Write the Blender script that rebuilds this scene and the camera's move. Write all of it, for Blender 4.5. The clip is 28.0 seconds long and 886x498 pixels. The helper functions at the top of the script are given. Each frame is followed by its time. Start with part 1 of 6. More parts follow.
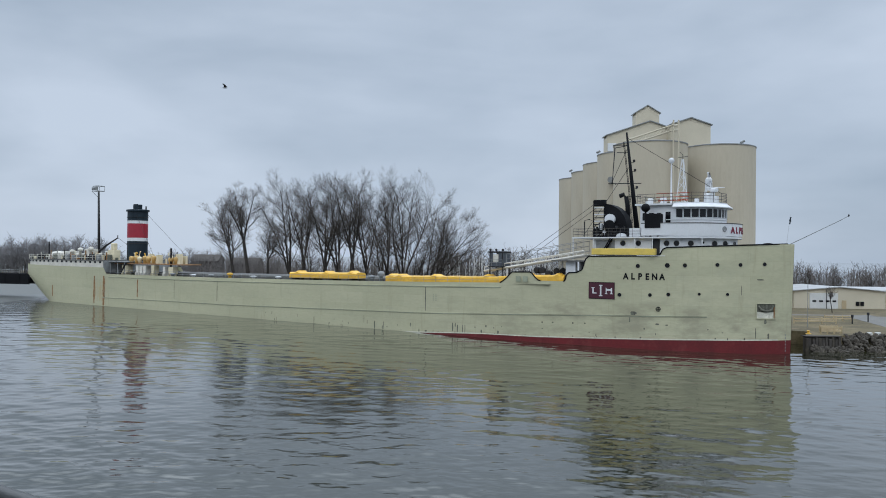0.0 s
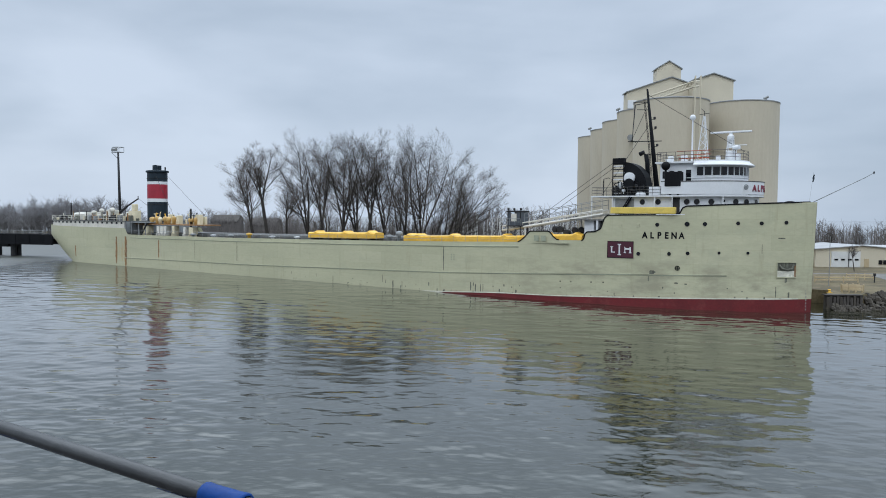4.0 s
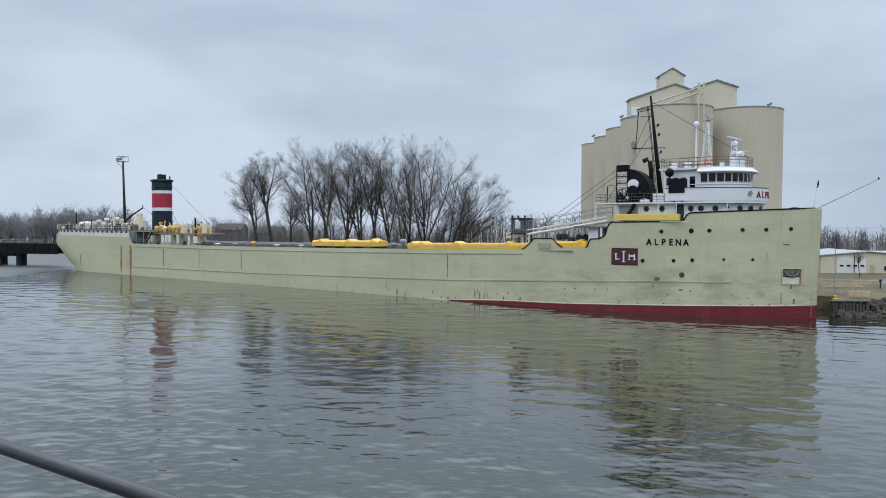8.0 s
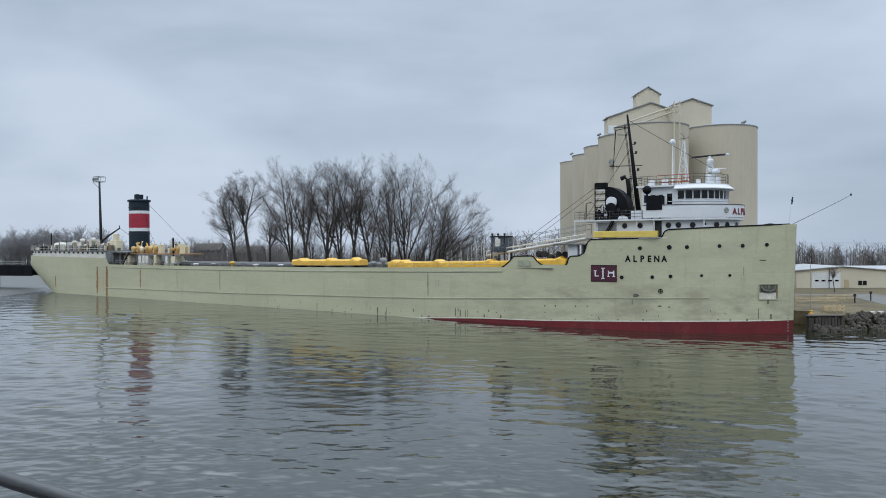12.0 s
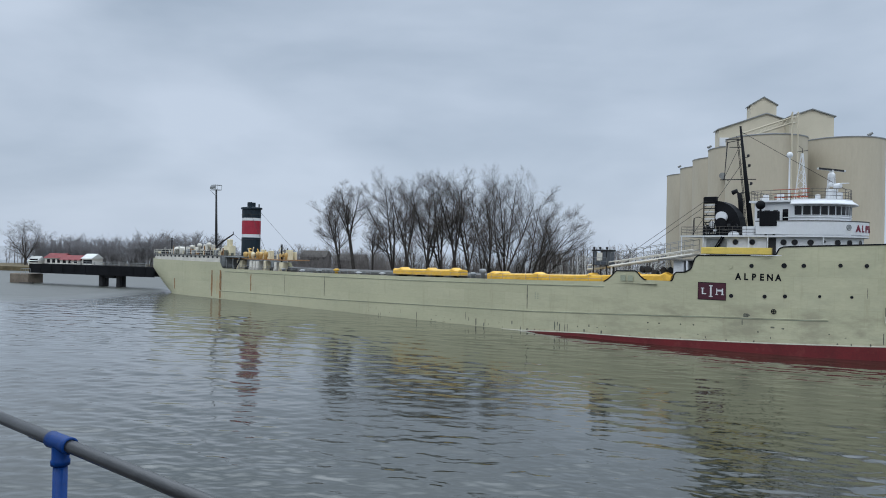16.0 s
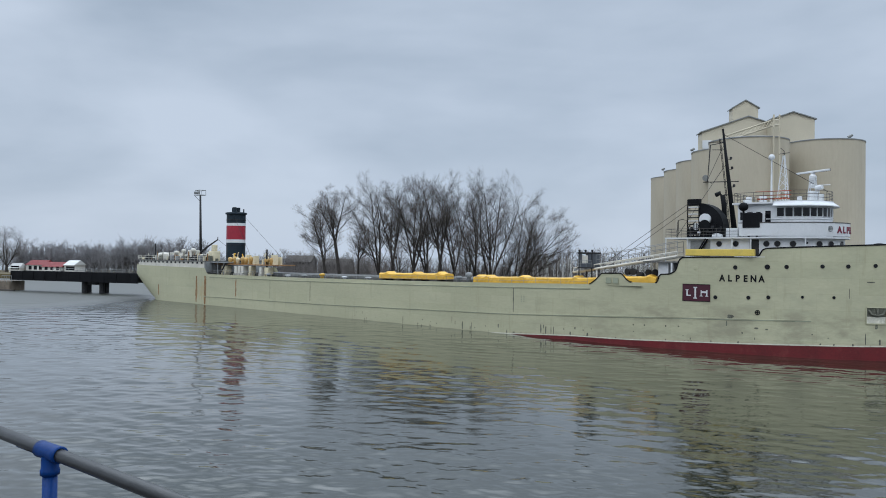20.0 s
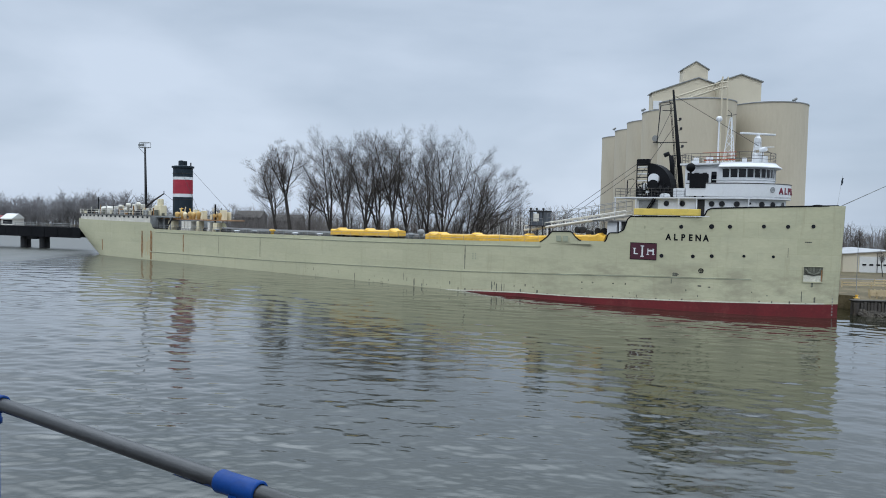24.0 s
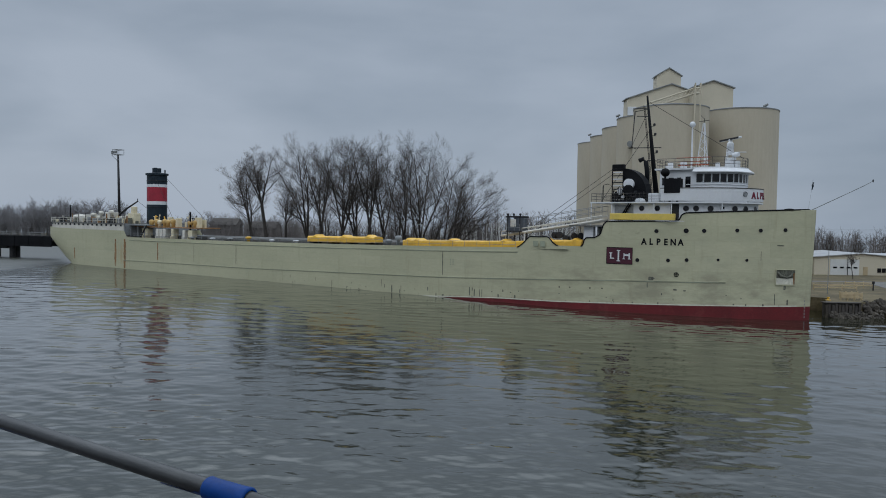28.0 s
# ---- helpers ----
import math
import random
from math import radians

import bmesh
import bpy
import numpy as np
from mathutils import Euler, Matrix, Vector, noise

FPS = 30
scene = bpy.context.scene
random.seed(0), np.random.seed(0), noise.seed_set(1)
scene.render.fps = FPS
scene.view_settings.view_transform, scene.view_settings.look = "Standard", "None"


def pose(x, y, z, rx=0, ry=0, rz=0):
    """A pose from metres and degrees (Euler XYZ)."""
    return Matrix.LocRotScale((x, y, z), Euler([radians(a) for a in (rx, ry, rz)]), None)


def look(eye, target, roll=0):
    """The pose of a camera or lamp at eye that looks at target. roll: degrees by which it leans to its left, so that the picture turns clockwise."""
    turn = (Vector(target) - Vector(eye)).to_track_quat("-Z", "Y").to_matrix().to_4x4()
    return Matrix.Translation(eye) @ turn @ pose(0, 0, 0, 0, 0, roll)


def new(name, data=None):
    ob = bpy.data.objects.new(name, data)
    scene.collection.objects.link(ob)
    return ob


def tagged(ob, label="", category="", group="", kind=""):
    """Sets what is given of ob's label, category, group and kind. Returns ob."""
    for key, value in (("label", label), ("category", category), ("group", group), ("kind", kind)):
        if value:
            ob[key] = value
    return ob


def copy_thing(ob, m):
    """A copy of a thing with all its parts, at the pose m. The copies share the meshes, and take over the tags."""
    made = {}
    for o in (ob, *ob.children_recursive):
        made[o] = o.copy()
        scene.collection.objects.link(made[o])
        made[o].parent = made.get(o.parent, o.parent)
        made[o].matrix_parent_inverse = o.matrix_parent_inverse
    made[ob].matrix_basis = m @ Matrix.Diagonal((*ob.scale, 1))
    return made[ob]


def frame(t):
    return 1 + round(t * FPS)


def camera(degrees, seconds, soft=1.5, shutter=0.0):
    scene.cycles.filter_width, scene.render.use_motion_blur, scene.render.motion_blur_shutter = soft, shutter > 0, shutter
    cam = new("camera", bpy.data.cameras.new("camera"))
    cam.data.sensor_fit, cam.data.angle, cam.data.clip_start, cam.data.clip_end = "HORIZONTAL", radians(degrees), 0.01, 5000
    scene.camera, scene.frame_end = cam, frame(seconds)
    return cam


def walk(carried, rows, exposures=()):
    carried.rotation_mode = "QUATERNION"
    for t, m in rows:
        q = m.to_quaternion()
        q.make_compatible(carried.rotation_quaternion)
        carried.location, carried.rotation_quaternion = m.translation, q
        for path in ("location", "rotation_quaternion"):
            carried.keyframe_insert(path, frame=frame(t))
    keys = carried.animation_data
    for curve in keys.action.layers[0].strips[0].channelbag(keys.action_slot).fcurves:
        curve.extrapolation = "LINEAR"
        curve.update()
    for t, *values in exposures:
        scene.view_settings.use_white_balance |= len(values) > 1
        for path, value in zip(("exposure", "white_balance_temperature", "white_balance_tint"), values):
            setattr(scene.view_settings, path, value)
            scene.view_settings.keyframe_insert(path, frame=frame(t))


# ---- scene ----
# All lengths in metres. The camera stands on a bridge walkway, 10.6 m over the water.
PATH = (
    (0.0, 0.013, 0.022, 10.643, 90.581, -0.669, 0.005),
    (0.5, 0.012, 0.021, 10.642, 90.281, -0.568, 0.767),
    (1.0, 0.012, 0.020, 10.640, 90.356, -0.294, 1.350),
    (1.5, 0.011, 0.019, 10.638, 90.427, -0.314, 0.990),
    (2.0, 0.011, 0.018, 10.636, 90.297, -0.822, 0.483),
    (2.5, 0.010, 0.017, 10.634, 90.073, -1.452, -0.165),
    (3.0, 0.009, 0.016, 10.633, 89.352, -2.068, -0.807),
    (3.5, -0.002, 0.012, 10.632, 88.367, -1.376, -0.511),
    (4.0, -0.014, 0.008, 10.632, 87.406, -0.450, 1.389),
    (4.5, 0.020, 0.019, 10.630, 87.185, 1.390, 2.997),
    (6.5, 0.016, 0.027, 10.653, 88.883, -0.445, 2.259),
    (7.0, 0.015, 0.026, 10.651, 88.782, -0.619, 1.896),
    (7.5, 0.015, 0.025, 10.649, 88.603, -0.301, 1.582),
    (8.0, 0.014, 0.024, 10.646, 88.000, -0.200, 1.707),
    (8.5, 0.013, 0.022, 10.644, 87.770, -0.610, 1.791),
    (9.0, 0.012, 0.021, 10.642, 88.170, -0.664, 1.464),
    (9.5, 0.012, 0.020, 10.641, 89.085, -0.323, 0.995),
    (10.0, 0.011, 0.020, 10.641, 90.126, 0.358, 0.816),
    (10.5, 0.010, 0.019, 10.640, 90.704, 0.763, -0.251),
    (11.0, 0.010, 0.019, 10.640, 90.140, 0.897, -1.294),
    (11.5, 0.009, 0.018, 10.639, 89.227, 0.722, -1.853),
    (12.0, 0.009, 0.017, 10.639, 89.437, 0.210, 0.145),
    (12.5, 0.008, 0.017, 10.638, 89.748, -0.064, 1.367),
    (13.0, 0.007, 0.016, 10.638, 89.539, -0.505, 1.337),
    (13.5, 0.007, 0.016, 10.637, 89.202, -0.169, 4.589),
    (15.5, 0.016, 0.023, 10.639, 90.079, -1.070, 7.786),
    (16.0, 0.012, 0.021, 10.641, 90.264, -1.109, 7.968),
    (16.5, 0.009, 0.019, 10.643, 90.341, -1.161, 7.907),
    (17.0, 0.005, 0.017, 10.644, 90.144, -1.073, 7.847),
    (17.5, 0.004, 0.016, 10.644, 90.350, -0.958, 7.494),
    (18.0, 0.002, 0.015, 10.644, 90.494, -0.946, 7.188),
    (18.5, 0.001, 0.014, 10.644, 90.383, -1.158, 7.224),
    (19.0, -0.000, 0.013, 10.644, 90.156, -1.066, 7.259),
    (19.5, -0.002, 0.012, 10.644, 90.380, -0.854, 7.025),
    (20.0, -0.003, 0.011, 10.644, 90.579, -0.678, 6.857),
    (20.5, -0.007, 0.008, 10.644, 90.625, -0.707, 6.429),
    (21.0, -0.012, 0.005, 10.645, 90.667, -1.342, 5.775),
    (21.5, -0.016, 0.002, 10.645, 90.377, -2.029, 4.254),
    (23.5, -0.002, 0.011, 10.631, 87.726, -1.158, 2.190),
    (24.0, -0.002, 0.007, 10.620, 87.288, -1.249, 3.123),
    (24.5, -0.001, 0.004, 10.610, 88.182, -2.237, 4.153),
    (25.0, -0.000, 0.000, 10.600, 88.929, -1.500, 3.955),
    (25.5, -0.004, 0.000, 10.604, 88.813, -1.863, 2.310),
    (26.0, -0.008, 0.000, 10.608, 87.416, -2.806, 1.635),
    (26.5, -0.012, 0.000, 10.612, 86.795, -2.450, 1.418),
    (27.0, -0.016, -0.001, 10.613, 86.480, -2.470, 1.392),
    (27.5, -0.021, -0.001, 10.614, 86.522, -2.051, 1.786),
    (28.0, -0.025, -0.002, 10.615, 87.795, -0.884, 1.336),
)

cam = camera(62.4, 28.0, soft=0.95)
walk(cam, [(t, pose(*r)) for t, *r in PATH],
     exposures=((0.0, -0.05), (2.0, -0.04), (3.0, 0.0), (4.0, 0.1), (6.5, 0.09), (9.0, 0.08), (10.0, 0.0), (11.0, -0.08), (12.0, 0.0), (13.0, -0.03),
                (16.0, -0.05), (20.0, -0.05), (21.5, 0.0), (24.0, 0.11), (27.0, 0.11), (27.7, 0.06), (27.8, 0.0), (27.9, -0.28), (28.0, -0.62)))

# ---- light: overcast sky and a broad, weak sun ----
SUN_EL, SUN_AZ = 42, 200
world = bpy.data.worlds.new("sky")
scene.world = world
world.use_nodes = True


def build_world():
    nt = world.node_tree
    nt.nodes.clear()
    N, L = nt.nodes.new, nt.links.new
    out, bg = N("ShaderNodeOutputWorld"), N("ShaderNodeBackground")
    sky = N("ShaderNodeTexSky")
    sky.sky_type, sky.sun_disc = "NISHITA", False
    sky.sun_elevation, sky.sun_rotation = radians(SUN_EL), radians(SUN_AZ)
    sky.air_density, sky.dust_density = 1.0, 2.0
    co, mp = N("ShaderNodeTexCoord"), N("ShaderNodeMapping")
    mp.inputs["Scale"].default_value = (1.5, 1.5, 4.2)
    mp.inputs["Location"].default_value = (0.35, 0.1, 0.55)
    big, fine = N("ShaderNodeTexNoise"), N("ShaderNodeTexNoise")
    big.inputs["Scale"].default_value, big.inputs["Detail"].default_value, big.inputs["Roughness"].default_value = 1.1, 4, 0.45
    fine.inputs["Scale"].default_value, fine.inputs["Detail"].default_value = 3.4, 5
    big.inputs["Distortion"].default_value = 0.5
    mx, ramp = N("ShaderNodeMix"), N("ShaderNodeValToRGB")
    mx.data_type = "FLOAT"
    mx.inputs[0].default_value = 0.25
    ramp.color_ramp.elements[0].position, ramp.color_ramp.elements[0].color = 0.36, (4.5, 5.55, 6.95, 1)
    ramp.color_ramp.elements[1].position, ramp.color_ramp.elements[1].color = 0.62, (6.9, 8.0, 9.6, 1)
    cloud = N("ShaderNodeMix")
    cloud.data_type, cloud.blend_type = "RGBA", "MIX"
    cloud.inputs[0].default_value = 0.93
    L(co.outputs["Generated"], mp.inputs[0])
    L(mp.outputs[0], big.inputs["Vector"]), L(mp.outputs[0], fine.inputs["Vector"])
    L(big.outputs["Fac"], mx.inputs[2]), L(fine.outputs["Fac"], mx.inputs[3])
    L(mx.outputs[0], ramp.inputs[0])
    L(sky.outputs[0], cloud.inputs[6]), L(ramp.outputs[0], cloud.inputs[7])
    # an overcast sky: whiter and brighter towards the zenith
    sep, up, high, mul = N("ShaderNodeSeparateXYZ"), N("ShaderNodeMapRange"), N("ShaderNodeMix"), N("ShaderNodeMix")
    up.inputs[1].default_value, up.inputs[2].default_value, up.inputs[3].default_value, up.inputs[4].default_value = 0.33, 0.62, 0.0, 1.0
    L(co.outputs["Generated"], sep.inputs[0]), L(sep.outputs[2], up.inputs[0])
    high.data_type = "RGBA"
    high.inputs[6].default_value, high.inputs[7].default_value = (1, 1, 1, 1), (4.1, 3.97, 3.75, 1)
    L(up.outputs[0], high.inputs[0])
    mul.data_type, mul.blend_type = "RGBA", "MULTIPLY"
    mul.inputs[0].default_value = 1.0
    L(cloud.outputs[2], mul.inputs[6]), L(high.outputs[2], mul.inputs[7])
    L(mul.outputs[2], bg.inputs[0])
    bg.inputs[1].default_value = 0.085
    L(bg.outputs[0], out.inputs[0])


build_world()
sun = new("sun", bpy.data.lights.new("sun", "SUN"))
sun.data.energy, sun.data.angle, sun.data.color = 0.15, radians(40), (1.0, 0.97, 0.93)
sun.matrix_world = look((0, 0, 60), Vector((0, 0, 60)) - Vector((math.sin(radians(SUN_AZ)) * math.cos(radians(SUN_EL)), math.cos(radians(SUN_AZ)) * math.cos(radians(SUN_EL)), math.sin(radians(SUN_EL)))))


# ---- materials ----
def paint(name, col, rough=0.55, var=0.12, scale=1.0, bump=0.05, metal=0.0, second=None, amount=0.5, stretch=(1, 1, 1), spec=0.4):
    """A painted or raw surface: broad tone changes, fine grain, and stains of a second colour."""
    m = bpy.data.materials.new(name)
    m.use_nodes = True
    nt = m.node_tree
    N, L = nt.nodes.new, nt.links.new
    b = nt.nodes["Principled BSDF"]
    co, mp = N("ShaderNodeTexCoord"), N("ShaderNodeMapping")
    mp.inputs["Scale"].default_value = stretch
    n1, n2 = N("ShaderNodeTexNoise"), N("ShaderNodeTexNoise")
    n1.inputs["Scale"].default_value, n1.inputs["Detail"].default_value = 0.35 * scale, 5
    n2.inputs["Scale"].default_value, n2.inputs["Detail"].default_value = 6 * scale, 3
    L(co.outputs["Object"], mp.inputs[0]), L(mp.outputs[0], n1.inputs["Vector"]), L(mp.outputs[0], n2.inputs["Vector"])
    mix = N("ShaderNodeMix")
    mix.data_type = "FLOAT"
    mix.inputs[0].default_value = 0.4
    L(n1.outputs["Fac"], mix.inputs[2]), L(n2.outputs["Fac"], mix.inputs[3])
    r = N("ShaderNodeValToRGB")
    lo = [max(0, c * (1 - var * 1.6)) for c in col]
    hi = [min(1, c * (1 + var)) for c in col]
    r.color_ramp.elements[0].position, r.color_ramp.elements[0].color = 0.32, (*lo, 1)
    r.color_ramp.elements[1].position, r.color_ramp.elements[1].color = 0.68, (*hi, 1)
    L(mix.outputs[0], r.inputs[0])
    colour = r.outputs[0]
    if second:
        n3, r3, mc = N("ShaderNodeTexNoise"), N("ShaderNodeValToRGB"), N("ShaderNodeMix")
        n3.inputs["Scale"].default_value, n3.inputs["Detail"].default_value, n3.inputs["Roughness"].default_value = 0.9 * scale, 8, 0.65
        L(mp.outputs[0], n3.inputs["Vector"])
        r3.color_ramp.elements[0].position, r3.color_ramp.elements[0].color = 0.52, (0, 0, 0, 1)
        r3.color_ramp.elements[1].position, r3.color_ramp.elements[1].color = 0.75, (amount, amount, amount, 1)
        L(n3.outputs["Fac"], r3.inputs[0])
        mc.data_type = "RGBA"
        L(r3.outputs[0], mc.inputs[0]), L(colour, mc.inputs[6])
        mc.inputs[7].default_value = (*second, 1)
        colour = mc.outputs[2]
    L(colour, b.inputs["Base Color"])
    b.inputs["Roughness"].default_value, b.inputs["Metallic"].default_value = rough, metal
    b.inputs["Specular IOR Level"].default_value = spec
    if bump:
        bp = N("ShaderNodeBump")
        bp.inputs["Strength"].default_value, bp.inputs["Distance"].default_value = bump, 0.05
        L(n2.outputs["Fac"], bp.inputs["Height"]), L(bp.outputs[0], b.inputs["Normal"])
    return m


def glass_mat(name, col=(0.006, 0.007, 0.009)):
    m = bpy.data.materials.new(name)
    m.use_nodes = True
    b = m.node_tree.nodes["Principled BSDF"]
    b.inputs["Base Color"].default_value = (*col, 1)
    b.inputs["Roughness"].default_value = 0.08
    b.inputs["IOR"].default_value = 1.36
    return m


def water_mat():
    """Murky harbour water: a clear skin over a dull olive body, with fine wind ripple on the waves."""
    m = bpy.data.materials.new("harbour_water")
    m.use_nodes = True
    nt = m.node_tree
    N, L = nt.nodes.new, nt.links.new
    b = nt.nodes["Principled BSDF"]
    b.inputs["Base Color"].default_value = (0.012, 0.0138, 0.0055, 1)
    b.inputs["IOR"].default_value = 1.45
    co, sep, far = N("ShaderNodeTexCoord"), N("ShaderNodeSeparateXYZ"), N("ShaderNodeVectorMath")
    far.operation = "LENGTH"
    L(co.outputs["Object"], sep.inputs[0]), L(co.outputs["Object"], far.inputs[0])

    def span(socket, *v):
        r = N("ShaderNodeMapRange")
        L(socket, r.inputs[0])
        for i, q in enumerate(v):
            r.inputs[i + 1].default_value = q
        return r.outputs[0]

    def both(how, a, z):
        q = N("ShaderNodeMath")
        q.operation = how
        L(a, q.inputs[0]), L(z, q.inputs[1])
        return q.outputs[0]
    # fine chop on the reach behind the ship
    channel = both("MULTIPLY", span(sep.outputs[0], -78, -104, 0.0, 0.52), span(sep.outputs[1], 100, 140, 0.0, 1.0))
    chop = both("MAXIMUM", channel, span(sep.outputs[1], 90, 150, 0.0, 0.24))
    reach = both("MULTIPLY", chop, span(far.outputs["Value"], 320, 620, 1.0, 0.1))
    rough = both("MAXIMUM", span(sep.outputs[0], 10, -30, 0.04, 0.08), reach)
    L(rough, b.inputs["Roughness"]), L(rough, b.inputs["Coat Roughness"])
    b.inputs["Coat Weight"].default_value, b.inputs["Coat IOR"].default_value = 0.48, 1.6
    last = None
    for size, dist, turn in ((3.0, 0.006, 14), (8.0, 0.0015, -20)):
        mp, n, bp = N("ShaderNodeMapping"), N("ShaderNodeTexNoise"), N("ShaderNodeBump")
        mp.inputs["Scale"].default_value = (0.6, 1.3, 1)
        mp.inputs["Rotation"].default_value = (0, 0, radians(turn))
        n.inputs["Scale"].default_value, n.inputs["Detail"].default_value, n.inputs["Roughness"].default_value = size, 2, 0.45
        bp.inputs["Distance"].default_value = dist
        L(co.outputs["Object"], mp.inputs[0]), L(mp.outputs[0], n.inputs["Vector"]), L(n.outputs["Fac"], bp.inputs["Height"])
        if last:
            L(last.outputs[0], bp.inputs["Normal"])
        last = bp
    L(last.outputs[0], b.inputs["Normal"]), L(last.outputs[0], b.inputs["Coat Normal"])
    return m


HULL = paint("hull_paint", (0.445, 0.43, 0.29), 0.5, 0.07, 0.5, 0.03, second=(0.33, 0.33, 0.235), amount=0.5, stretch=(0.5, 1, 1.6))


def weather_hull(m):
    """Plate by plate tone, weld lines, and run-down streaks, on top of the paint."""
    nt = m.node_tree
    N, L = nt.nodes.new, nt.links.new
    b = nt.nodes["Principled BSDF"]
    src = b.inputs["Base Color"].links[0].from_socket
    co, sep, com = N("ShaderNodeTexCoord"), N("ShaderNodeSeparateXYZ"), N("ShaderNodeCombineXYZ")
    L(co.outputs["Object"], sep.inputs[0]), L(sep.outputs[0], com.inputs[0]), L(sep.outputs[2], com.inputs[1])
    br = N("ShaderNodeTexBrick")
    br.inputs["Color1"].default_value, br.inputs["Color2"].default_value, br.inputs["Mortar"].default_value = (1, 1, 1, 1), (0.93, 0.935, 0.92, 1), (0.8, 0.8, 0.76, 1)
    br.inputs["Scale"].default_value, br.inputs["Mortar Size"].default_value, br.inputs["Mortar Smooth"].default_value = 1.0, 0.014, 0.6
    br.inputs["Brick Width"].default_value, br.inputs["Row Height"].default_value = 7.5, 1.75
    L(com.outputs[0], br.inputs["Vector"])
    mul = N("ShaderNodeMix")
    mul.data_type, mul.blend_type = "RGBA", "MULTIPLY"
    mul.inputs[0].default_value = 1.0
    L(src, mul.inputs[6]), L(br.outputs["Color"], mul.inputs[7])
    mp, n, r, mx = N("ShaderNodeMapping"), N("ShaderNodeTexNoise"), N("ShaderNodeValToRGB"), N("ShaderNodeMix")
    mp.inputs["Scale"].default_value = (1.3, 1.3, 0.14)
    n.inputs["Scale"].default_value, n.inputs["Detail"].default_value, n.inputs["Roughness"].default_value = 1.0, 7, 0.7
    L(co.outputs["Object"], mp.inputs[0]), L(mp.outputs[0], n.inputs["Vector"]), L(n.outputs["Fac"], r.inputs[0])
    r.color_ramp.elements[0].position, r.color_ramp.elements[0].color = 0.56, (0, 0, 0, 1)
    r.color_ramp.elements[1].position, r.color_ramp.elements[1].color = 0.74, (0.5, 0.5, 0.5, 1)
    mx.data_type = "RGBA"
    L(r.outputs[0], mx.inputs[0]), L(mul.outputs[2], mx.inputs[6])
    mx.inputs[7].default_value = (0.30, 0.27, 0.17, 1)
    # grey-brown grime rubbed along the lower plating of the bow
    gm, gn, gr, gx = N("ShaderNodeMapping"), N("ShaderNodeTexNoise"), N("ShaderNodeValToRGB"), N("ShaderNodeMix")
    gm.inputs["Scale"].default_value = (0.2, 0.2, 0.5)
    gm.inputs["Location"].default_value = (0.3, 0, 0.2)
    gn.inputs["Scale"].default_value, gn.inputs["Detail"].default_value, gn.inputs["Roughness"].default_value = 1.6, 9, 0.66
    L(co.outputs["Object"], gm.inputs[0]), L(gm.outputs[0], gn.inputs["Vector"]), L(gn.outputs["Fac"], gr.inputs[0])
    gr.color_ramp.elements[0].position, gr.color_ramp.elements[0].color = 0.43, (0, 0, 0, 1)
    gr.color_ramp.elements[1].position, gr.color_ramp.elements[1].color = 0.64, (0.7, 0.7, 0.7, 1)
    low, fore, both, fac = N("ShaderNodeMapRange"), N("ShaderNodeMapRange"), N("ShaderNodeMath"), N("ShaderNodeMath")
    low.inputs[1].default_value, low.inputs[2].default_value, low.inputs[3].default_value, low.inputs[4].default_value = 4.2, 6.4, 1.0, 0.25
    fore.inputs[1].default_value, fore.inputs[2].default_value, fore.inputs[3].default_value, fore.inputs[4].default_value = 22, 48, 1.0, 0.12
    both.operation, fac.operation = "MULTIPLY", "MULTIPLY"
    L(sep.outputs[2], low.inputs[0]), L(sep.outputs[0], fore.inputs[0])
    L(low.outputs[0], both.inputs[0]), L(fore.outputs[0], both.inputs[1]), L(both.outputs[0], fac.inputs[0]), L(gr.outputs[0], fac.inputs[1])
    gx.data_type = "RGBA"
    gx.inputs[7].default_value = (0.25, 0.235, 0.165, 1)
    L(fac.outputs[0], gx.inputs[0]), L(mx.outputs[2], gx.inputs[6])
    L(gx.outputs[2], b.inputs["Base Color"])


weather_hull(HULL)
RUSTWASH = paint("rust_wash", (0.42, 0.36, 0.22), 0.7, 0.15, 2, 0.03, second=(0.43, 0.44, 0.32), amount=1.0, stretch=(1.5, 1.5, 0.3))
PALE = paint("pale_stripe", (0.62, 0.6, 0.5), 0.7, 0.2, 3, 0.03, second=(0.36, 0.35, 0.25), amount=1.0)
RED = paint("boot_red", (0.122, 0.01, 0.012), 0.5, 0.2, 1, 0.04, second=(0.2, 0.05, 0.045), amount=0.5)
WHITE = paint("white_paint", (0.59, 0.6, 0.61), 0.45, 0.05, 1, 0.02, second=(0.5, 0.47, 0.4), amount=0.25)
BLACK = paint("black_paint", (0.009, 0.0095, 0.011), 0.6, 0.3, 1, 0.04, spec=0.08)
NAVY = paint("stack_navy", (0.014, 0.024, 0.033), 0.5, 0.2, 1, 0.03, spec=0.2)
STACKRED = paint("stack_red", (0.30, 0.018, 0.035), 0.5, 0.12, 1, 0.03)
YELLOW = paint("yellow_paint", (0.68, 0.39, 0.045), 0.5, 0.13, 2, 0.06, second=(0.4, 0.24, 0.06), amount=0.4)
CABGREY = paint("cab_grey", (0.075, 0.085, 0.1), 0.5, 0.2, 2, 0.05, second=(0.03, 0.03, 0.03), amount=0.5)
STOREROOF = paint("store_roof", (0.36, 0.365, 0.37), 0.7, 0.12, 1, 0.03, second=(0.26, 0.25, 0.24), amount=0.4)
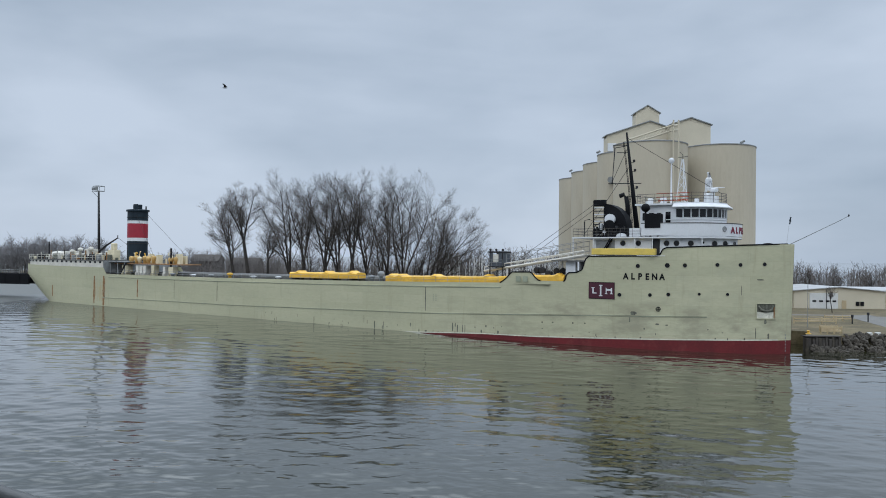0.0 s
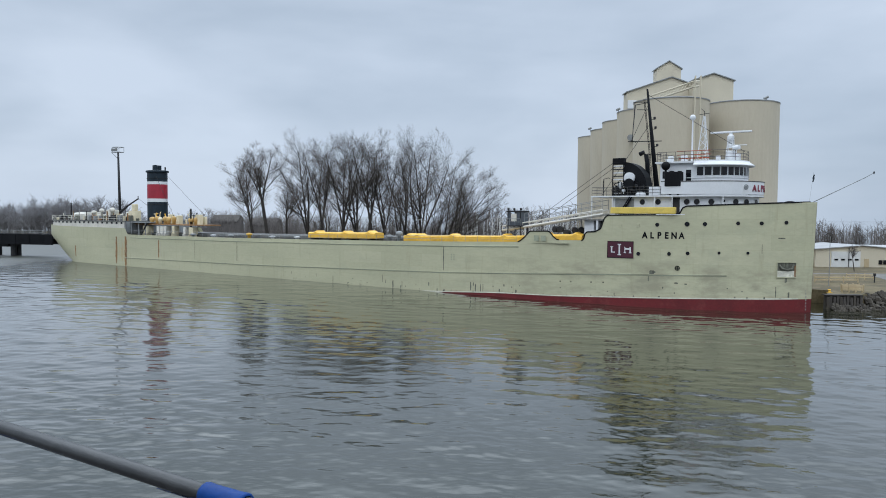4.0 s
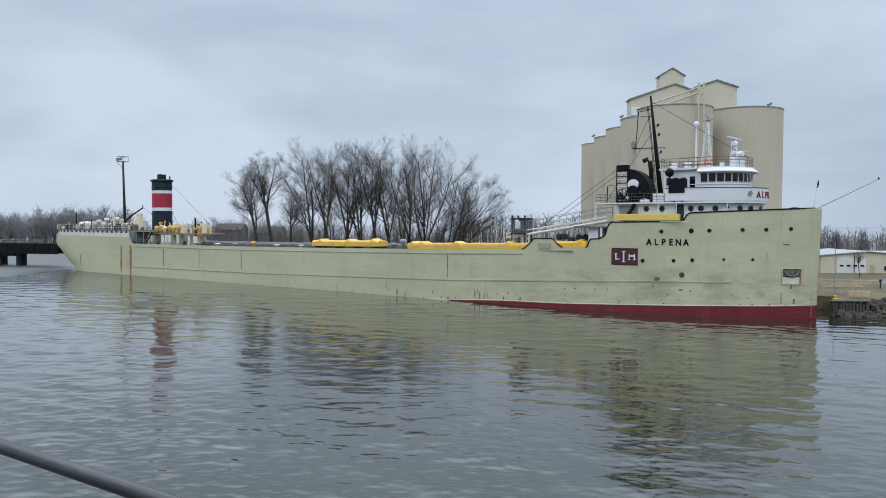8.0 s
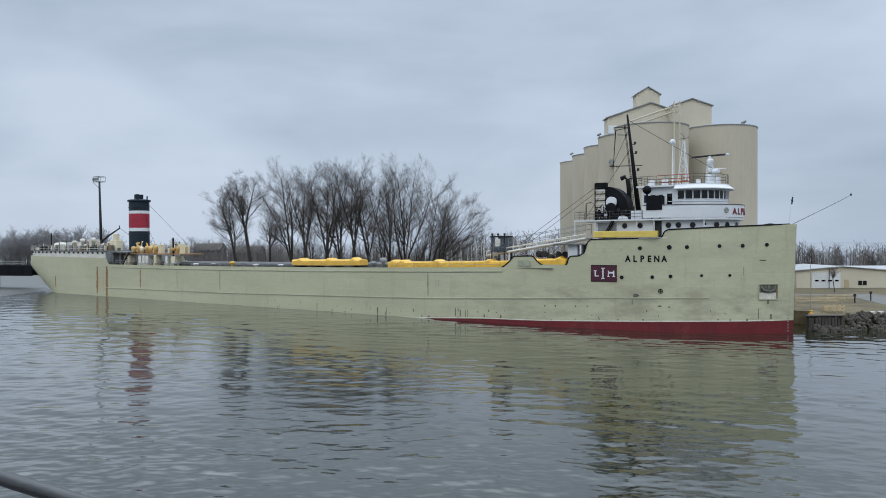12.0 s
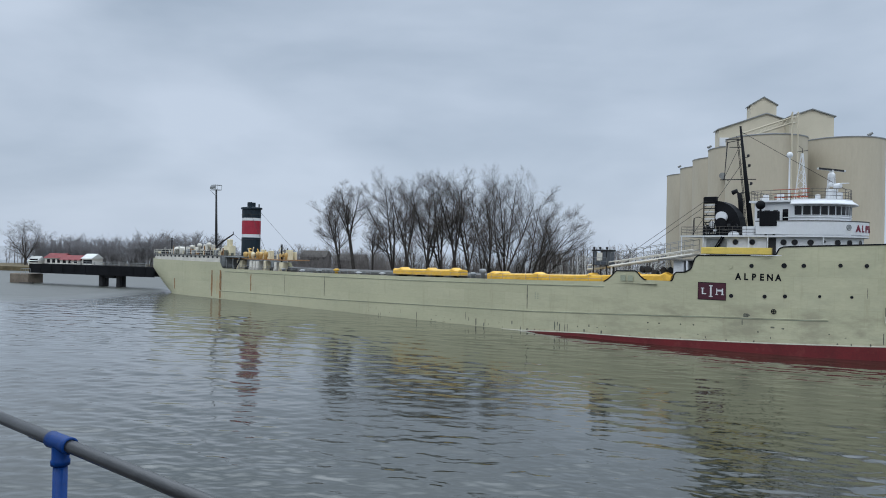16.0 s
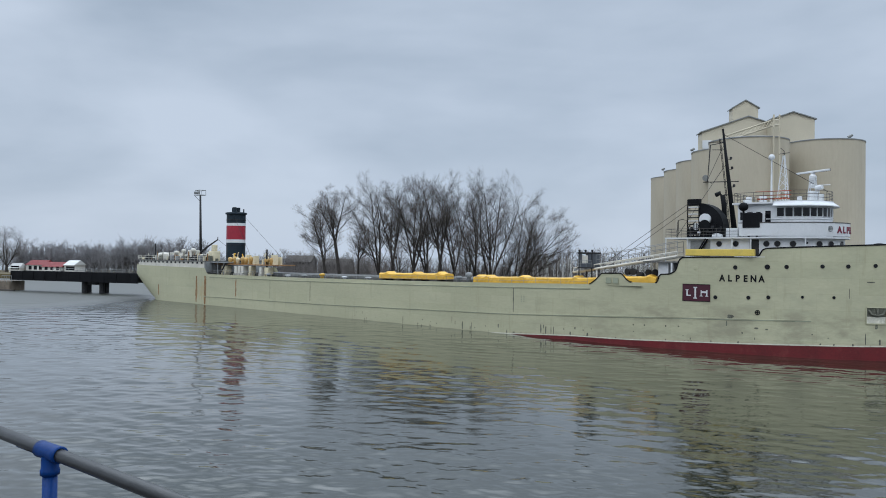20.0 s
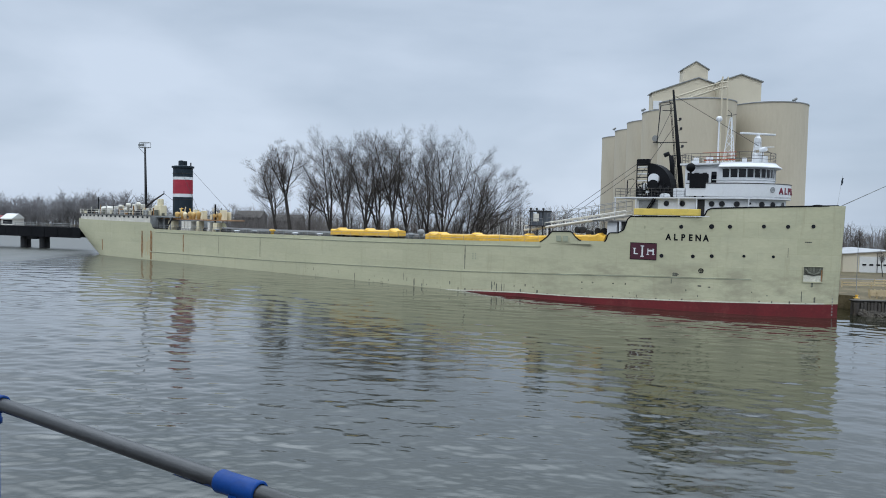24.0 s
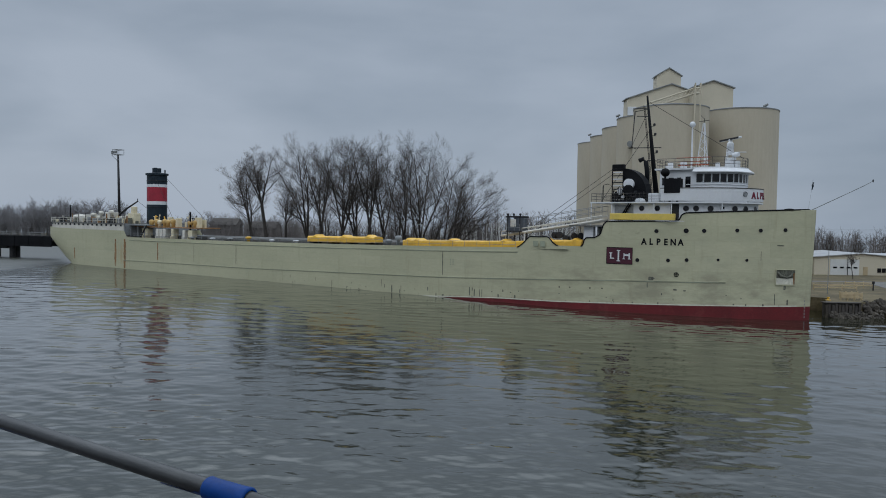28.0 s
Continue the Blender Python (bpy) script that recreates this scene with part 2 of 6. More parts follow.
DECK = paint("deck_grey", (0.11, 0.11, 0.105), 0.8, 0.2, 1, 0.1, second=(0.1, 0.06, 0.04), amount=0.6, spec=0.2)
STEEL = paint("grey_steel", (0.22, 0.23, 0.23), 0.5, 0.2, 2, 0.05, second=(0.1, 0.06, 0.04), amount=0.3)
DARK = paint("dark_steel", (0.026, 0.027, 0.029), 0.6, 0.3, 2, 0.06, second=(0.06, 0.035, 0.022), amount=0.5, spec=0.2)
VENTYELLOW = paint("faded_yellow", (0.5, 0.32, 0.11), 0.55, 0.2, 2, 0.05, second=(0.35, 0.25, 0.12), amount=0.6)
OLDWHITE = paint("old_white", (0.6, 0.575, 0.51), 0.6, 0.14, 2, 0.04, second=(0.33, 0.24, 0.15), amount=0.5)
CREAM = paint("cream_paint", (0.62, 0.55, 0.38), 0.5, 0.12, 2, 0.05, second=(0.3, 0.2, 0.1), amount=0.35)
RUST = paint("rust_stain", (0.26, 0.13, 0.05), 0.8, 0.35, 3, 0.05, second=(0.36, 0.33, 0.24), amount=0.9, stretch=(2, 2, 0.5))
SCUFF = paint("scuff_black", (0.11, 0.11, 0.085), 0.8, 0.4, 3, 0.05, second=(0.3, 0.32, 0.24), amount=0.8, stretch=(2, 2, 0.6))
SEAM = paint("seam_shade", (0.27, 0.29, 0.21), 0.6, 0.15, 1, 0.02)
MAROON = paint("maroon_panel", (0.055, 0.008, 0.018), 0.5, 0.1, 2, 0.02)
SIGNRED = paint("sign_red", (0.16, 0.008, 0.028), 0.5, 0.1, 2, 0.02)
ORANGE = paint("orange_rail", (0.34, 0.07, 0.03), 0.55, 0.1, 2, 0.02)
CONCRETE = paint("silo_concrete", (0.43, 0.384, 0.298), 0.85, 0.04, 0.5, 0.05, second=(0.35, 0.31, 0.24), amount=0.45, stretch=(1, 1, 0.35))
ASPHALT = paint("walkway_asphalt", (0.05, 0.05, 0.052), 0.9, 0.3, 6, 0.2, second=(0.09, 0.088, 0.085), amount=0.6)
ROADWAY = paint("worn_roadway", (0.14, 0.135, 0.125), 0.9, 0.2, 2, 0.1, second=(0.1, 0.085, 0.06), amount=0.6)
SHED = paint("shed_metal", (0.5, 0.447, 0.34), 0.6, 0.06, 1, 0.03, second=(0.4, 0.36, 0.27), amount=0.3)
ROOF = paint("pale_roof", (0.55, 0.55, 0.53), 0.6, 0.1, 1, 0.03)
REDROOF = paint("red_roof", (0.19, 0.035, 0.036), 0.7, 0.15, 1, 0.04)
BARK = paint("bark", (0.04, 0.034, 0.03), 0.9, 0.25, 3, 0.1)
TWIG = paint("twig_bark", (0.088, 0.074, 0.066), 0.9, 0.25, 3, 0)
# distant woods: the haze of the air is mixed into this pale colour
HAZEWOOD = paint("haze_tinted_wood", (0.215, 0.208, 0.212), 0.95, 0.25, 0.6, 0)
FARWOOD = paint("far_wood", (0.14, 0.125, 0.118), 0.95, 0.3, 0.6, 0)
GANGWAY = paint("lemon_paint", (0.64, 0.47, 0.1), 0.5, 0.12, 2, 0.05, second=(0.42, 0.33, 0.12), amount=0.5)
GRASS = paint("winter_grass", (0.105, 0.083, 0.042), 0.95, 0.35, 0.5, 0.2, second=(0.2, 0.155, 0.095), amount=0.8)
STONE = paint("riprap_stone", (0.06, 0.051, 0.041), 0.9, 0.35, 1.5, 0.2, second=(0.13, 0.11, 0.08), amount=0.6)
PIERSTONE = paint("pier_stone", (0.16, 0.13, 0.1), 0.9, 0.3, 1.5, 0.15, second=(0.07, 0.06, 0.05), amount=0.9)
TIMBER = paint("wet_timber", (0.06, 0.052, 0.045), 0.85, 0.3, 2, 0.15)
RAILGREY = paint("rail_grey", (0.07, 0.066, 0.06), 0.6, 0.2, 2, 0.02)
PLANK = paint("pale_timber", (0.42, 0.33, 0.2), 0.8, 0.15, 2, 0.1)
BLUE = paint("blue_enamel", (0.0012, 0.031, 0.148), 0.4, 0.2, 8, 0.04, second=(0.003, 0.014, 0.06), amount=0.7, spec=0.15)
PIPE = paint("weathered_pipe", (0.018, 0.018, 0.018), 0.32, 0.35, 14, 0.04, second=(0.045, 0.044, 0.042), amount=0.7, stretch=(0.35, 1, 1), spec=0.5)
BRICKWALL = paint("house_wall", (0.62, 0.6, 0.56), 0.7, 0.06, 1, 0.02)
GLASS = glass_mat("window_glass")
WATER = water_mat()


# ---- mesh helpers ----
def part(name, bm, material, parent=None, label="", smooth=False):
    me = bpy.data.meshes.new(name)
    bm.to_mesh(me)
    bm.free()
    me.materials.append(material)
    if smooth:
        me.polygons.foreach_set("use_smooth", [True] * len(me.polygons))
    ob = new(name, me)
    if parent:
        ob.parent = parent
    if label:
        ob["label"] = label
    return ob


def mesh_part(name, verts, faces, material, parent=None, label="", smooth=False):
    me = bpy.data.meshes.new(name)
    me.from_pydata(verts, [], faces)
    me.materials.append(material)
    if smooth:
        me.polygons.foreach_set("use_smooth", [True] * len(me.polygons))
    me.update()
    ob = new(name, me)
    if parent:
        ob.parent = parent
    if label:
        ob["label"] = label
    return ob


def thing(name, m, label, category, group="", kind=""):
    ob = new(name)
    ob.matrix_basis = m
    return tagged(ob, label, category, group, kind)


def box(bm, x0, y0, z0, x1, y1, z1, m=None, bevel=0.0):
    vs = [bm.verts.new(v) for v in ((x0, y0, z0), (x1, y0, z0), (x1, y1, z0), (x0, y1, z0), (x0, y0, z1), (x1, y0, z1), (x1, y1, z1), (x0, y1, z1))]
    fs = [bm.faces.new([vs[i] for i in q]) for q in ((3, 2, 1, 0), (4, 5, 6, 7), (0, 1, 5, 4), (1, 2, 6, 5), (2, 3, 7, 6), (3, 0, 4, 7))]
    if bevel:
        es = list({e for f in fs for e in f.edges})
        made = bmesh.ops.bevel(bm, geom=es, offset=bevel, segments=2, profile=0.5, affect="EDGES")
        vs = list({v for f in made["faces"] for v in f.verts} | {v for v in vs if v.is_valid})
    if m is not None:
        bmesh.ops.transform(bm, matrix=m, verts=vs)
    return bm


def tube(bm, pts, r, n=8, r1=None, cap=True):
    """A round bar along points, its radius going from r to r1."""
    pts = [Vector(p) for p in pts]
    r1 = r if r1 is None else r1
    rings = []
    for i, p in enumerate(pts):
        d = (pts[min(i + 1, len(pts) - 1)] - pts[max(i - 1, 0)]).normalized()
        a = d.cross(Vector((0, 0, 1)) if abs(d.z) < 0.9 else Vector((1, 0, 0))).normalized()
        c = d.cross(a)
        k = r + (r1 - r) * i / (len(pts) - 1)
        rings.append([bm.verts.new(p + (a * math.cos(2 * math.pi * j / n) + c * math.sin(2 * math.pi * j / n)) * k) for j in range(n)])
    for q, w in zip(rings, rings[1:]):
        for j in range(n):
            bm.faces.new((q[j], q[(j + 1) % n], w[(j + 1) % n], w[j]))
    if cap:
        bm.faces.new(rings[0][::-1]), bm.faces.new(rings[-1])
    return bm


def lathe(bm, profile, n=24, at=(0, 0, 0), sx=1.0, sy=1.0, close=True):
    """Radii and heights turned about z."""
    rings = [[bm.verts.new((at[0] + sx * r * math.cos(2 * math.pi * j / n), at[1] + sy * r * math.sin(2 * math.pi * j / n), at[2] + z)) for j in range(n)] for r, z in profile]
    for q, w in zip(rings, rings[1:]):
        for j in range(n):
            bm.faces.new((q[j], q[(j + 1) % n], w[(j + 1) % n], w[j]))
    if close:
        bm.faces.new(rings[0][::-1]), bm.faces.new(rings[-1])
    return bm


def prism(bm, outline, z0, z1):
    """A plan outline raised from z0 to z1."""
    lo = [bm.verts.new((x, y, z0)) for x, y in outline]
    hi = [bm.verts.new((x, y, z1)) for x, y in outline]
    n = len(outline)
    for i in range(n):
        bm.faces.new((lo[i], lo[(i + 1) % n], hi[(i + 1) % n], hi[i]))
    bm.faces.new(lo[::-1]), bm.faces.new(hi)
    return bm


def shell(bm, outline, z0, z1, thick=0.06, closed=True):
    """A thin upright wall along an outline, with thickness inward."""
    n = len(outline)
    c = Vector((sum(p[0] for p in outline) / n, sum(p[1] for p in outline) / n))
    inner = [tuple(Vector(p) + (c - Vector(p)).normalized() * thick) for p in outline]
    rows = [[bm.verts.new((x, y, z)) for x, y in o] for o, z in ((outline, z0), (outline, z1), (inner, z1), (inner, z0))]
    for i in range(n if closed else n - 1):
        j = (i + 1) % n
        for k in range(4):
            a, b2 = rows[k], rows[(k + 1) % 4]
            bm.faces.new((a[i], a[j], b2[j], b2[i]))
    return bm


def B():
    return bmesh.new()


def lettering(name, text, size, material, parent, m, depth=0.02, label=""):
    cu = bpy.data.curves.new(name, "FONT")
    cu.body, cu.size, cu.extrude, cu.align_x = text, size, depth, "CENTER"
    cu.offset = 0.042 * size
    tmp = new(name, cu)
    bpy.context.view_layer.update()
    me = bpy.data.meshes.new_from_object(tmp.evaluated_get(bpy.context.evaluated_depsgraph_get()))
    bpy.data.objects.remove(tmp)
    me.materials.clear()
    me.materials.append(material)
    ob = new(name, me)
    ob.parent, ob.matrix_basis = parent, m
    if label:
        ob["label"] = label
    return ob


# ---- water and land ----
def wave_height(x, y, step, waves=56):
    """Short wind waves: many sines of 0.4 to 6 m, running mostly across the channel, in gusts and with a lee under the bow.
    Waves shorter than the mesh can carry fade out."""
    rng = np.random.default_rng(17)
    gust = sum(np.sin(x * rng.normal(0, 0.07) + y * rng.normal(0, 0.12) + rng.uniform(0, 6.28)) for _ in range(7)) / 7 ** 0.5
    side = np.clip((12 - x) / 50, 0, 1)
    side = np.maximum(side, np.clip((x - 36) / 14, 0, 1) * 0.7)
    strong = np.clip(0.8 + 0.3 * gust, 0.3, 1.5) * (WAVE_LEE + (WAVE_OPEN - WAVE_LEE) * side * side * (3 - 2 * side))
    out = np.clip((np.hypot(x, y) - 24) / 34, 0, 1)
    near = 0.3 + 0.6 * (1 - side)
    strong *= near + (1 - near) * out * out * (3 - 2 * out)
    z = np.zeros_like(x)
    for i in range(waves):
        size = 0.4 * 15 ** ((i + rng.uniform(0, 1)) / waves)
        way = rng.normal(1.25, 0.6)
        k = 2 * math.pi / size
        fade = np.clip((size / step - 2.5) / 3, 0, 1)
        slope = (2 / waves) ** 0.5 * (1.0 if size < 2.5 else 0.7)
        z += slope / k * fade * np.sin(k * (x * math.cos(way) + y * math.sin(way)) + rng.uniform(0, 6.28))
    return z * strong


WAVE_LEE, WAVE_OPEN = 0.052, 0.105


def build_water():
    """One sheet to the horizon, in rings round the bridge; the rings lie close where the ripples show."""
    n, wide = 760, 720
    turn = np.concatenate([np.linspace(-44, 38, wide), np.linspace(38, 316, 60)[1:-1]])
    ring = np.linspace(22.0 ** -0.2, 215.0 ** -0.2, n) ** -5
    r = np.concatenate([[2.0, 8.0, 15.0], ring, np.geomspace(225, 4800, 24)])
    step = np.gradient(r)
    A, D = np.meshgrid(np.radians(turn), r)
    x, y = D * np.sin(A), D * np.cos(A)
    z = np.zeros_like(x)
    fine = (slice(3, 3 + n), slice(0, wide))
    z[fine] = wave_height(x[fine], y[fine], np.maximum(step[3:3 + n, None], D[fine] * 0.002))
    edge = np.clip(np.minimum(np.arange(n)[:, None] / 8, (n - 1 - np.arange(n)[:, None]) / 60), 0, 1) * np.clip(np.minimum(np.arange(wide), wide - 1 - np.arange(wide)) / 8, 0, 1)
    z[fine] *= edge
    rows, cols = x.shape
    at = np.arange(rows * cols, dtype=np.int32).reshape(rows, cols)
    nx = np.roll(at, -1, 1)
    quads = np.stack([at[:-1], at[1:], nx[1:], nx[:-1]], -1).reshape(-1, 4)
    me = bpy.data.meshes.new("water")
    me.vertices.add(rows * cols), me.loops.add(quads.size + cols), me.polygons.add(len(quads) + 1)
    me.vertices.foreach_set("co", np.stack([x, y, z], -1).astype(np.float32).ravel())
    me.loops.foreach_set("vertex_index", np.concatenate([quads.ravel(), at[0]]).astype(np.int32))
    me.polygons.foreach_set("loop_start", np.append(np.arange(len(quads)) * 4, quads.size).astype(np.int32))
    me.polygons.foreach_set("use_smooth", np.ones(len(quads) + 1, bool))
    me.update(calc_edges=True)
    me.materials.append(WATER)
    if me.polygons[0].normal.z < 0:
        me.flip_normals()
    return tagged(new("water", me), "grey-green harbour water with small wind ripples", "water", kind="structure")


water = build_water()

LAND = ((46.2, 92.5), (43.4, 87.5), (47.3, 87.5), (49.5, 88.5), (57, 88.3), (110, 87), (240, 68), (430, 30), (430, 120), (300, 185), (110, 215), (85, 262), (-45, 266), (-60, 345), (-232, 350), (-245, 325),
        (-262, 305), (-340, 312), (-345, 298), (-262, 285), (-225, 268), (-150, 262), (-62, 252), (-54, 208), (-72, 184), (-76, 178))


def build_land():
    bm = B()
    top = [bm.verts.new((x, y, 1.7)) for x, y in LAND]
    low = [bm.verts.new((x, y, -2.0)) for x, y in LAND]
    n = len(LAND)
    es = [bm.edges.new((top[i], top[(i + 1) % n])) for i in range(n)]
    bmesh.ops.triangle_fill(bm, edges=es, use_beauty=True, normal=(0, 0, 1))
    for i in range(n):
        bm.faces.new((low[i], low[(i + 1) % n], top[(i + 1) % n], top[i]))
    bmesh.ops.recalc_face_normals(bm, faces=bm.faces)
    return tagged(part("ground", bm, GRASS), "flat winter ground with dry brown grass behind the quay", "ground", kind="structure")


build_land()

# ---- the ship: x runs aft from the stem, y to the starboard side, z up from the water ----
ship = thing("cargo_ship", pose(39.85, 83.76, 0, 0, 0, 145.83), "pale green lake freighter with white pilothouse moored at the quay", "ship")
BEAM = 9.0


def bow_b(s):
    return BEAM * max(0.0, 1 - (1 - min(max(s, 0), 38) / 38) ** 2.6) ** 0.75


def bow_at(s, z, out=0.0):
    """A frame on the starboard bow plating: x to the right along the hull, y up, z outwards."""
    d = Vector((-1, -(bow_b(s + 0.3) - bow_b(s - 0.3)) / 0.6, 0)).normalized()
    n = d.cross(Vector((0, 0, 1)))
    if n.y < 0:
        n = -n
    m = Matrix((d, Vector((0, 0, 1)), n)).transposed().to_4x4()
    m.translation = Vector((s, bow_b(s), z)) + n * out
    return m


def ramp(s, pts):
    for (a, za), (b, zb) in zip(pts, pts[1:]):
        if s <= b:
            t = (s - a) / (b - a)
            return za + (zb - za) * t
    return pts[-1][1]


SPAR = ((0, 7.5), (27, 7.3), (44, 6.95), (66, 6.6), (93, 6.35), (122, 6.25), (160, 6.6))
RIM = ((0, 12.5), (12.3, 11.95), (12.7, 11.75), (13.0, 11.1), (13.3, 10.98), (21.2, 10.85), (21.6, 10.5), (22.0, 9.2), (22.7, 8.85), (23.7, 8.8), (23.95, 8.6), (24.15, 7.85), (24.3, 7.75),
       (27.6, 7.75), (28.1, 8.1), (28.6, 8.7), (28.9, 8.8), (31.4, 8.75), (32.2, 7.9), (33.0, 7.35), (44, 7.1), (66, 6.75), (93, 6.5), (122.6, 6.4), (123, 6.6), (123.6, 7.4), (124, 7.65), (140, 7.7), (150, 7.8), (161, 8.1))


def stern_end(w):
    """Where the stern ends at height share w, a counter stern."""
    return 151.0 + 9.5 * min(1.0, max(0.0, w) / 0.72) ** 0.9


def hull_b(s, w):
    b = bow_b(s) if s < 38 else BEAM
    e = stern_end(w)
    a = 17.0
    if s > e - a:
        t = min(1.0, (s - (e - a)) / a)
        b *= max(0.0, 1 - t ** 4) ** 0.45
    return b


def stations():
    out = [0.02, 0.15, 0.4, 0.8] + [1.5 + 0.7 * i for i in range(16)] + [12.3, 12.7, 13.0, 13.3, 14.5, 16, 17.5, 19, 20.3, 21.2, 21.6, 22.0, 22.7, 23.7, 23.95, 24.15, 24.3, 27.6, 28.1, 28.6, 28.9, 31.4, 32.2, 33.0]
    out += [35, 38] + [40 + 4 * i for i in range(21)] + [122.6, 123, 123.6, 124, 127, 130, 134, 138, 142]
    return out


def hull_sheet(levels, smooth=True):
    """Plating through height levels, functions of s that give z; both sides, as one skin."""
    bm = B()
    grid = {}
    for side in (1, -1):
        cols = []
        for s in stations() + [("e", k / 14) for k in range(1, 15)]:
            col = []
            for f in levels:
                if isinstance(s, tuple):
                    z = f(155.0)
                    w = z / 8.0
                    e = stern_end(w)
                    ss = 142 + (e - 142) * (1 - (1 - s[1]) ** 1.6)
                    z = f(ss)
                else:
                    ss, z = s, f(s)
                    w = z / 8.0
                rake = -0.36 * max(0.0, 1 - ss / 1.6) * max(0.0, z) / 12.4
                col.append(bm.verts.new((ss + rake, side * hull_b(ss, w), z)))
            cols.append(col)
        for a, b2 in zip(cols, cols[1:]):
            for i in range(len(levels) - 1):
                q = (a[i], b2[i], b2[i + 1], a[i + 1])
                bm.faces.new(q if side > 0 else q[::-1])
        grid[side] = cols
    bmesh.ops.remove_doubles(bm, verts=bm.verts, dist=0.012)
    bmesh.ops.recalc_face_normals(bm, faces=bm.faces)
    return bm


def boot(s):
    """The top edge of the red boot topping, slanting under water amidships."""
    return ramp(s, ((0, 1.55), (8, 1.35), (20, 0.95), (28, 0.65), (36, 0.5), (46, 0.0), (60, -0.5), (160, -0.9)))


def rim(s):
    return ramp(s, RIM)


def between(k):
    return lambda s: boot(s) + (rim(s) - boot(s)) * k


def build_hull():
    part("hull_plating", hull_sheet([between(k / 8) for k in range(9)]), HULL, ship, "pale green painted hull plating with rust streaks", True)
    part("boot_topping", hull_sheet([lambda s: -1.6, lambda s: (boot(s) - 1.6) / 2, boot]), RED, ship, "dark red boot topping at the waterline", True)
    # decks inside the bulwarks
    bm = B()
    ss = [26.0 + i * 4 for i in range(25)] + [124.5]
    rows = [[bm.verts.new((s, y * (BEAM - 0.05), ramp(s, SPAR))) for y in (-1, 0, 1)] for s in ss]
    for a, b2 in zip(rows, rows[1:]):
        for i in range(2):
            bm.faces.new((a[i], a[i + 1], b2[i + 1], b2[i]))
    part("spar_deck", bm, DECK, ship)
    bm = B()
    out = [(s, bow_b(s) - 0.06) for s in (0.4, 1.5, 3, 5, 8, 11, 14, 18, 22, 26)]
    prism(bm, out + [(s, -b2) for s, b2 in out[::-1]], 10.2, 10.35)
    part("forecastle_deck", bm, DECK, ship)
    bm = B()
    box(bm, 22.4, -8.3, 7.2, 22.6, 8.3, 10.2)
    part("forecastle_bulkhead", bm, WHITE, ship)
    bm = B()
    out = [(s, hull_b(s, 0.9) - 0.05) for s in (124, 130, 136, 142, 148, 152, 156, 158.5, 159.6)]
    prism(bm, out + [(s, -b2) for s, b2 in out[::-1]], 6.6, 6.75)
    part("poop_deck", bm, DECK, ship)
    # dark edge moulding along the rim of the forecastle
    for a, b2 in ((0.3, 12.3), (13.3, 21.2)):
        bm = B()
        pts = [(s, bow_b(s) + 0.02, rim(s) + 0.03) for s in np.linspace(a, b2, 16)]
        tube(bm, pts, 0.085, 6)
        part("rim_moulding", bm, BLACK, ship, "black edge moulding")
    for a, b2 in ((12.2, 13.4), (21.1, 24.4), (27.4, 33.1)):
        bm = B()
        tube(bm, [(s, hull_b(s, 1) + 0.02, rim(s) + 0.02) for s in np.linspace(a, b2, 24)], 0.08, 6)
        part("rim_moulding", bm, BLACK, ship, "black edge moulding")
    # long rubbing strakes and plate laps
    for a, b2, low in ((8, 124, True), (33, 122, False)):
        bm = B()
        pts = []
        for s in np.linspace(a, b2, 50):
            if low:
                z = ramp(s, ((0, 4.3), (20, 3.85), (45, 2.85), (86, 2.05), (160, 1.5)))
            else:
                z = rim(s) - 0.55
            w = z / 8.0
            pts.append((s, hull_b(s, w) + 0.01, z))
        tube(bm, pts, 0.05, 6)
        part("rubbing_strake", bm, HULL, ship)
        bm = B()
        tube(bm, [(s, y + 0.005, z - 0.12) for s, y, z in pts], 0.045, 4)
        part("plate_lap", bm, SEAM, ship)


build_hull()


def hull_patch(name, s, z0, z1, wid, material, label="", seed=0, lean=0.0):
    """A ragged thin streak that lies on the side plating."""
    rng = random.Random(seed + int(s * 10))
    bm = B()
    n = max(4, int((z1 - z0) / 0.35))
    rows = []
    for i in range(n + 1):
        z = z0 + (z1 - z0) * i / n
        k = wid * (0.5 + 0.5 * math.sin(math.pi * (0.15 + 0.7 * i / n))) * rng.uniform(0.7, 1.2)
        c = s + lean * (z - z0) + rng.uniform(-0.1, 0.1) * wid
        rows.append([bm.verts.new((x, hull_b(x, z / 8.0) + 0.012, z)) for x in (c - k / 2, c + k / 2)])
    for a, b2 in zip(rows, rows[1:]):
        bm.faces.new((a[0], a[1], b2[1], b2[0]))
    return part(name, bm, material, ship, label)


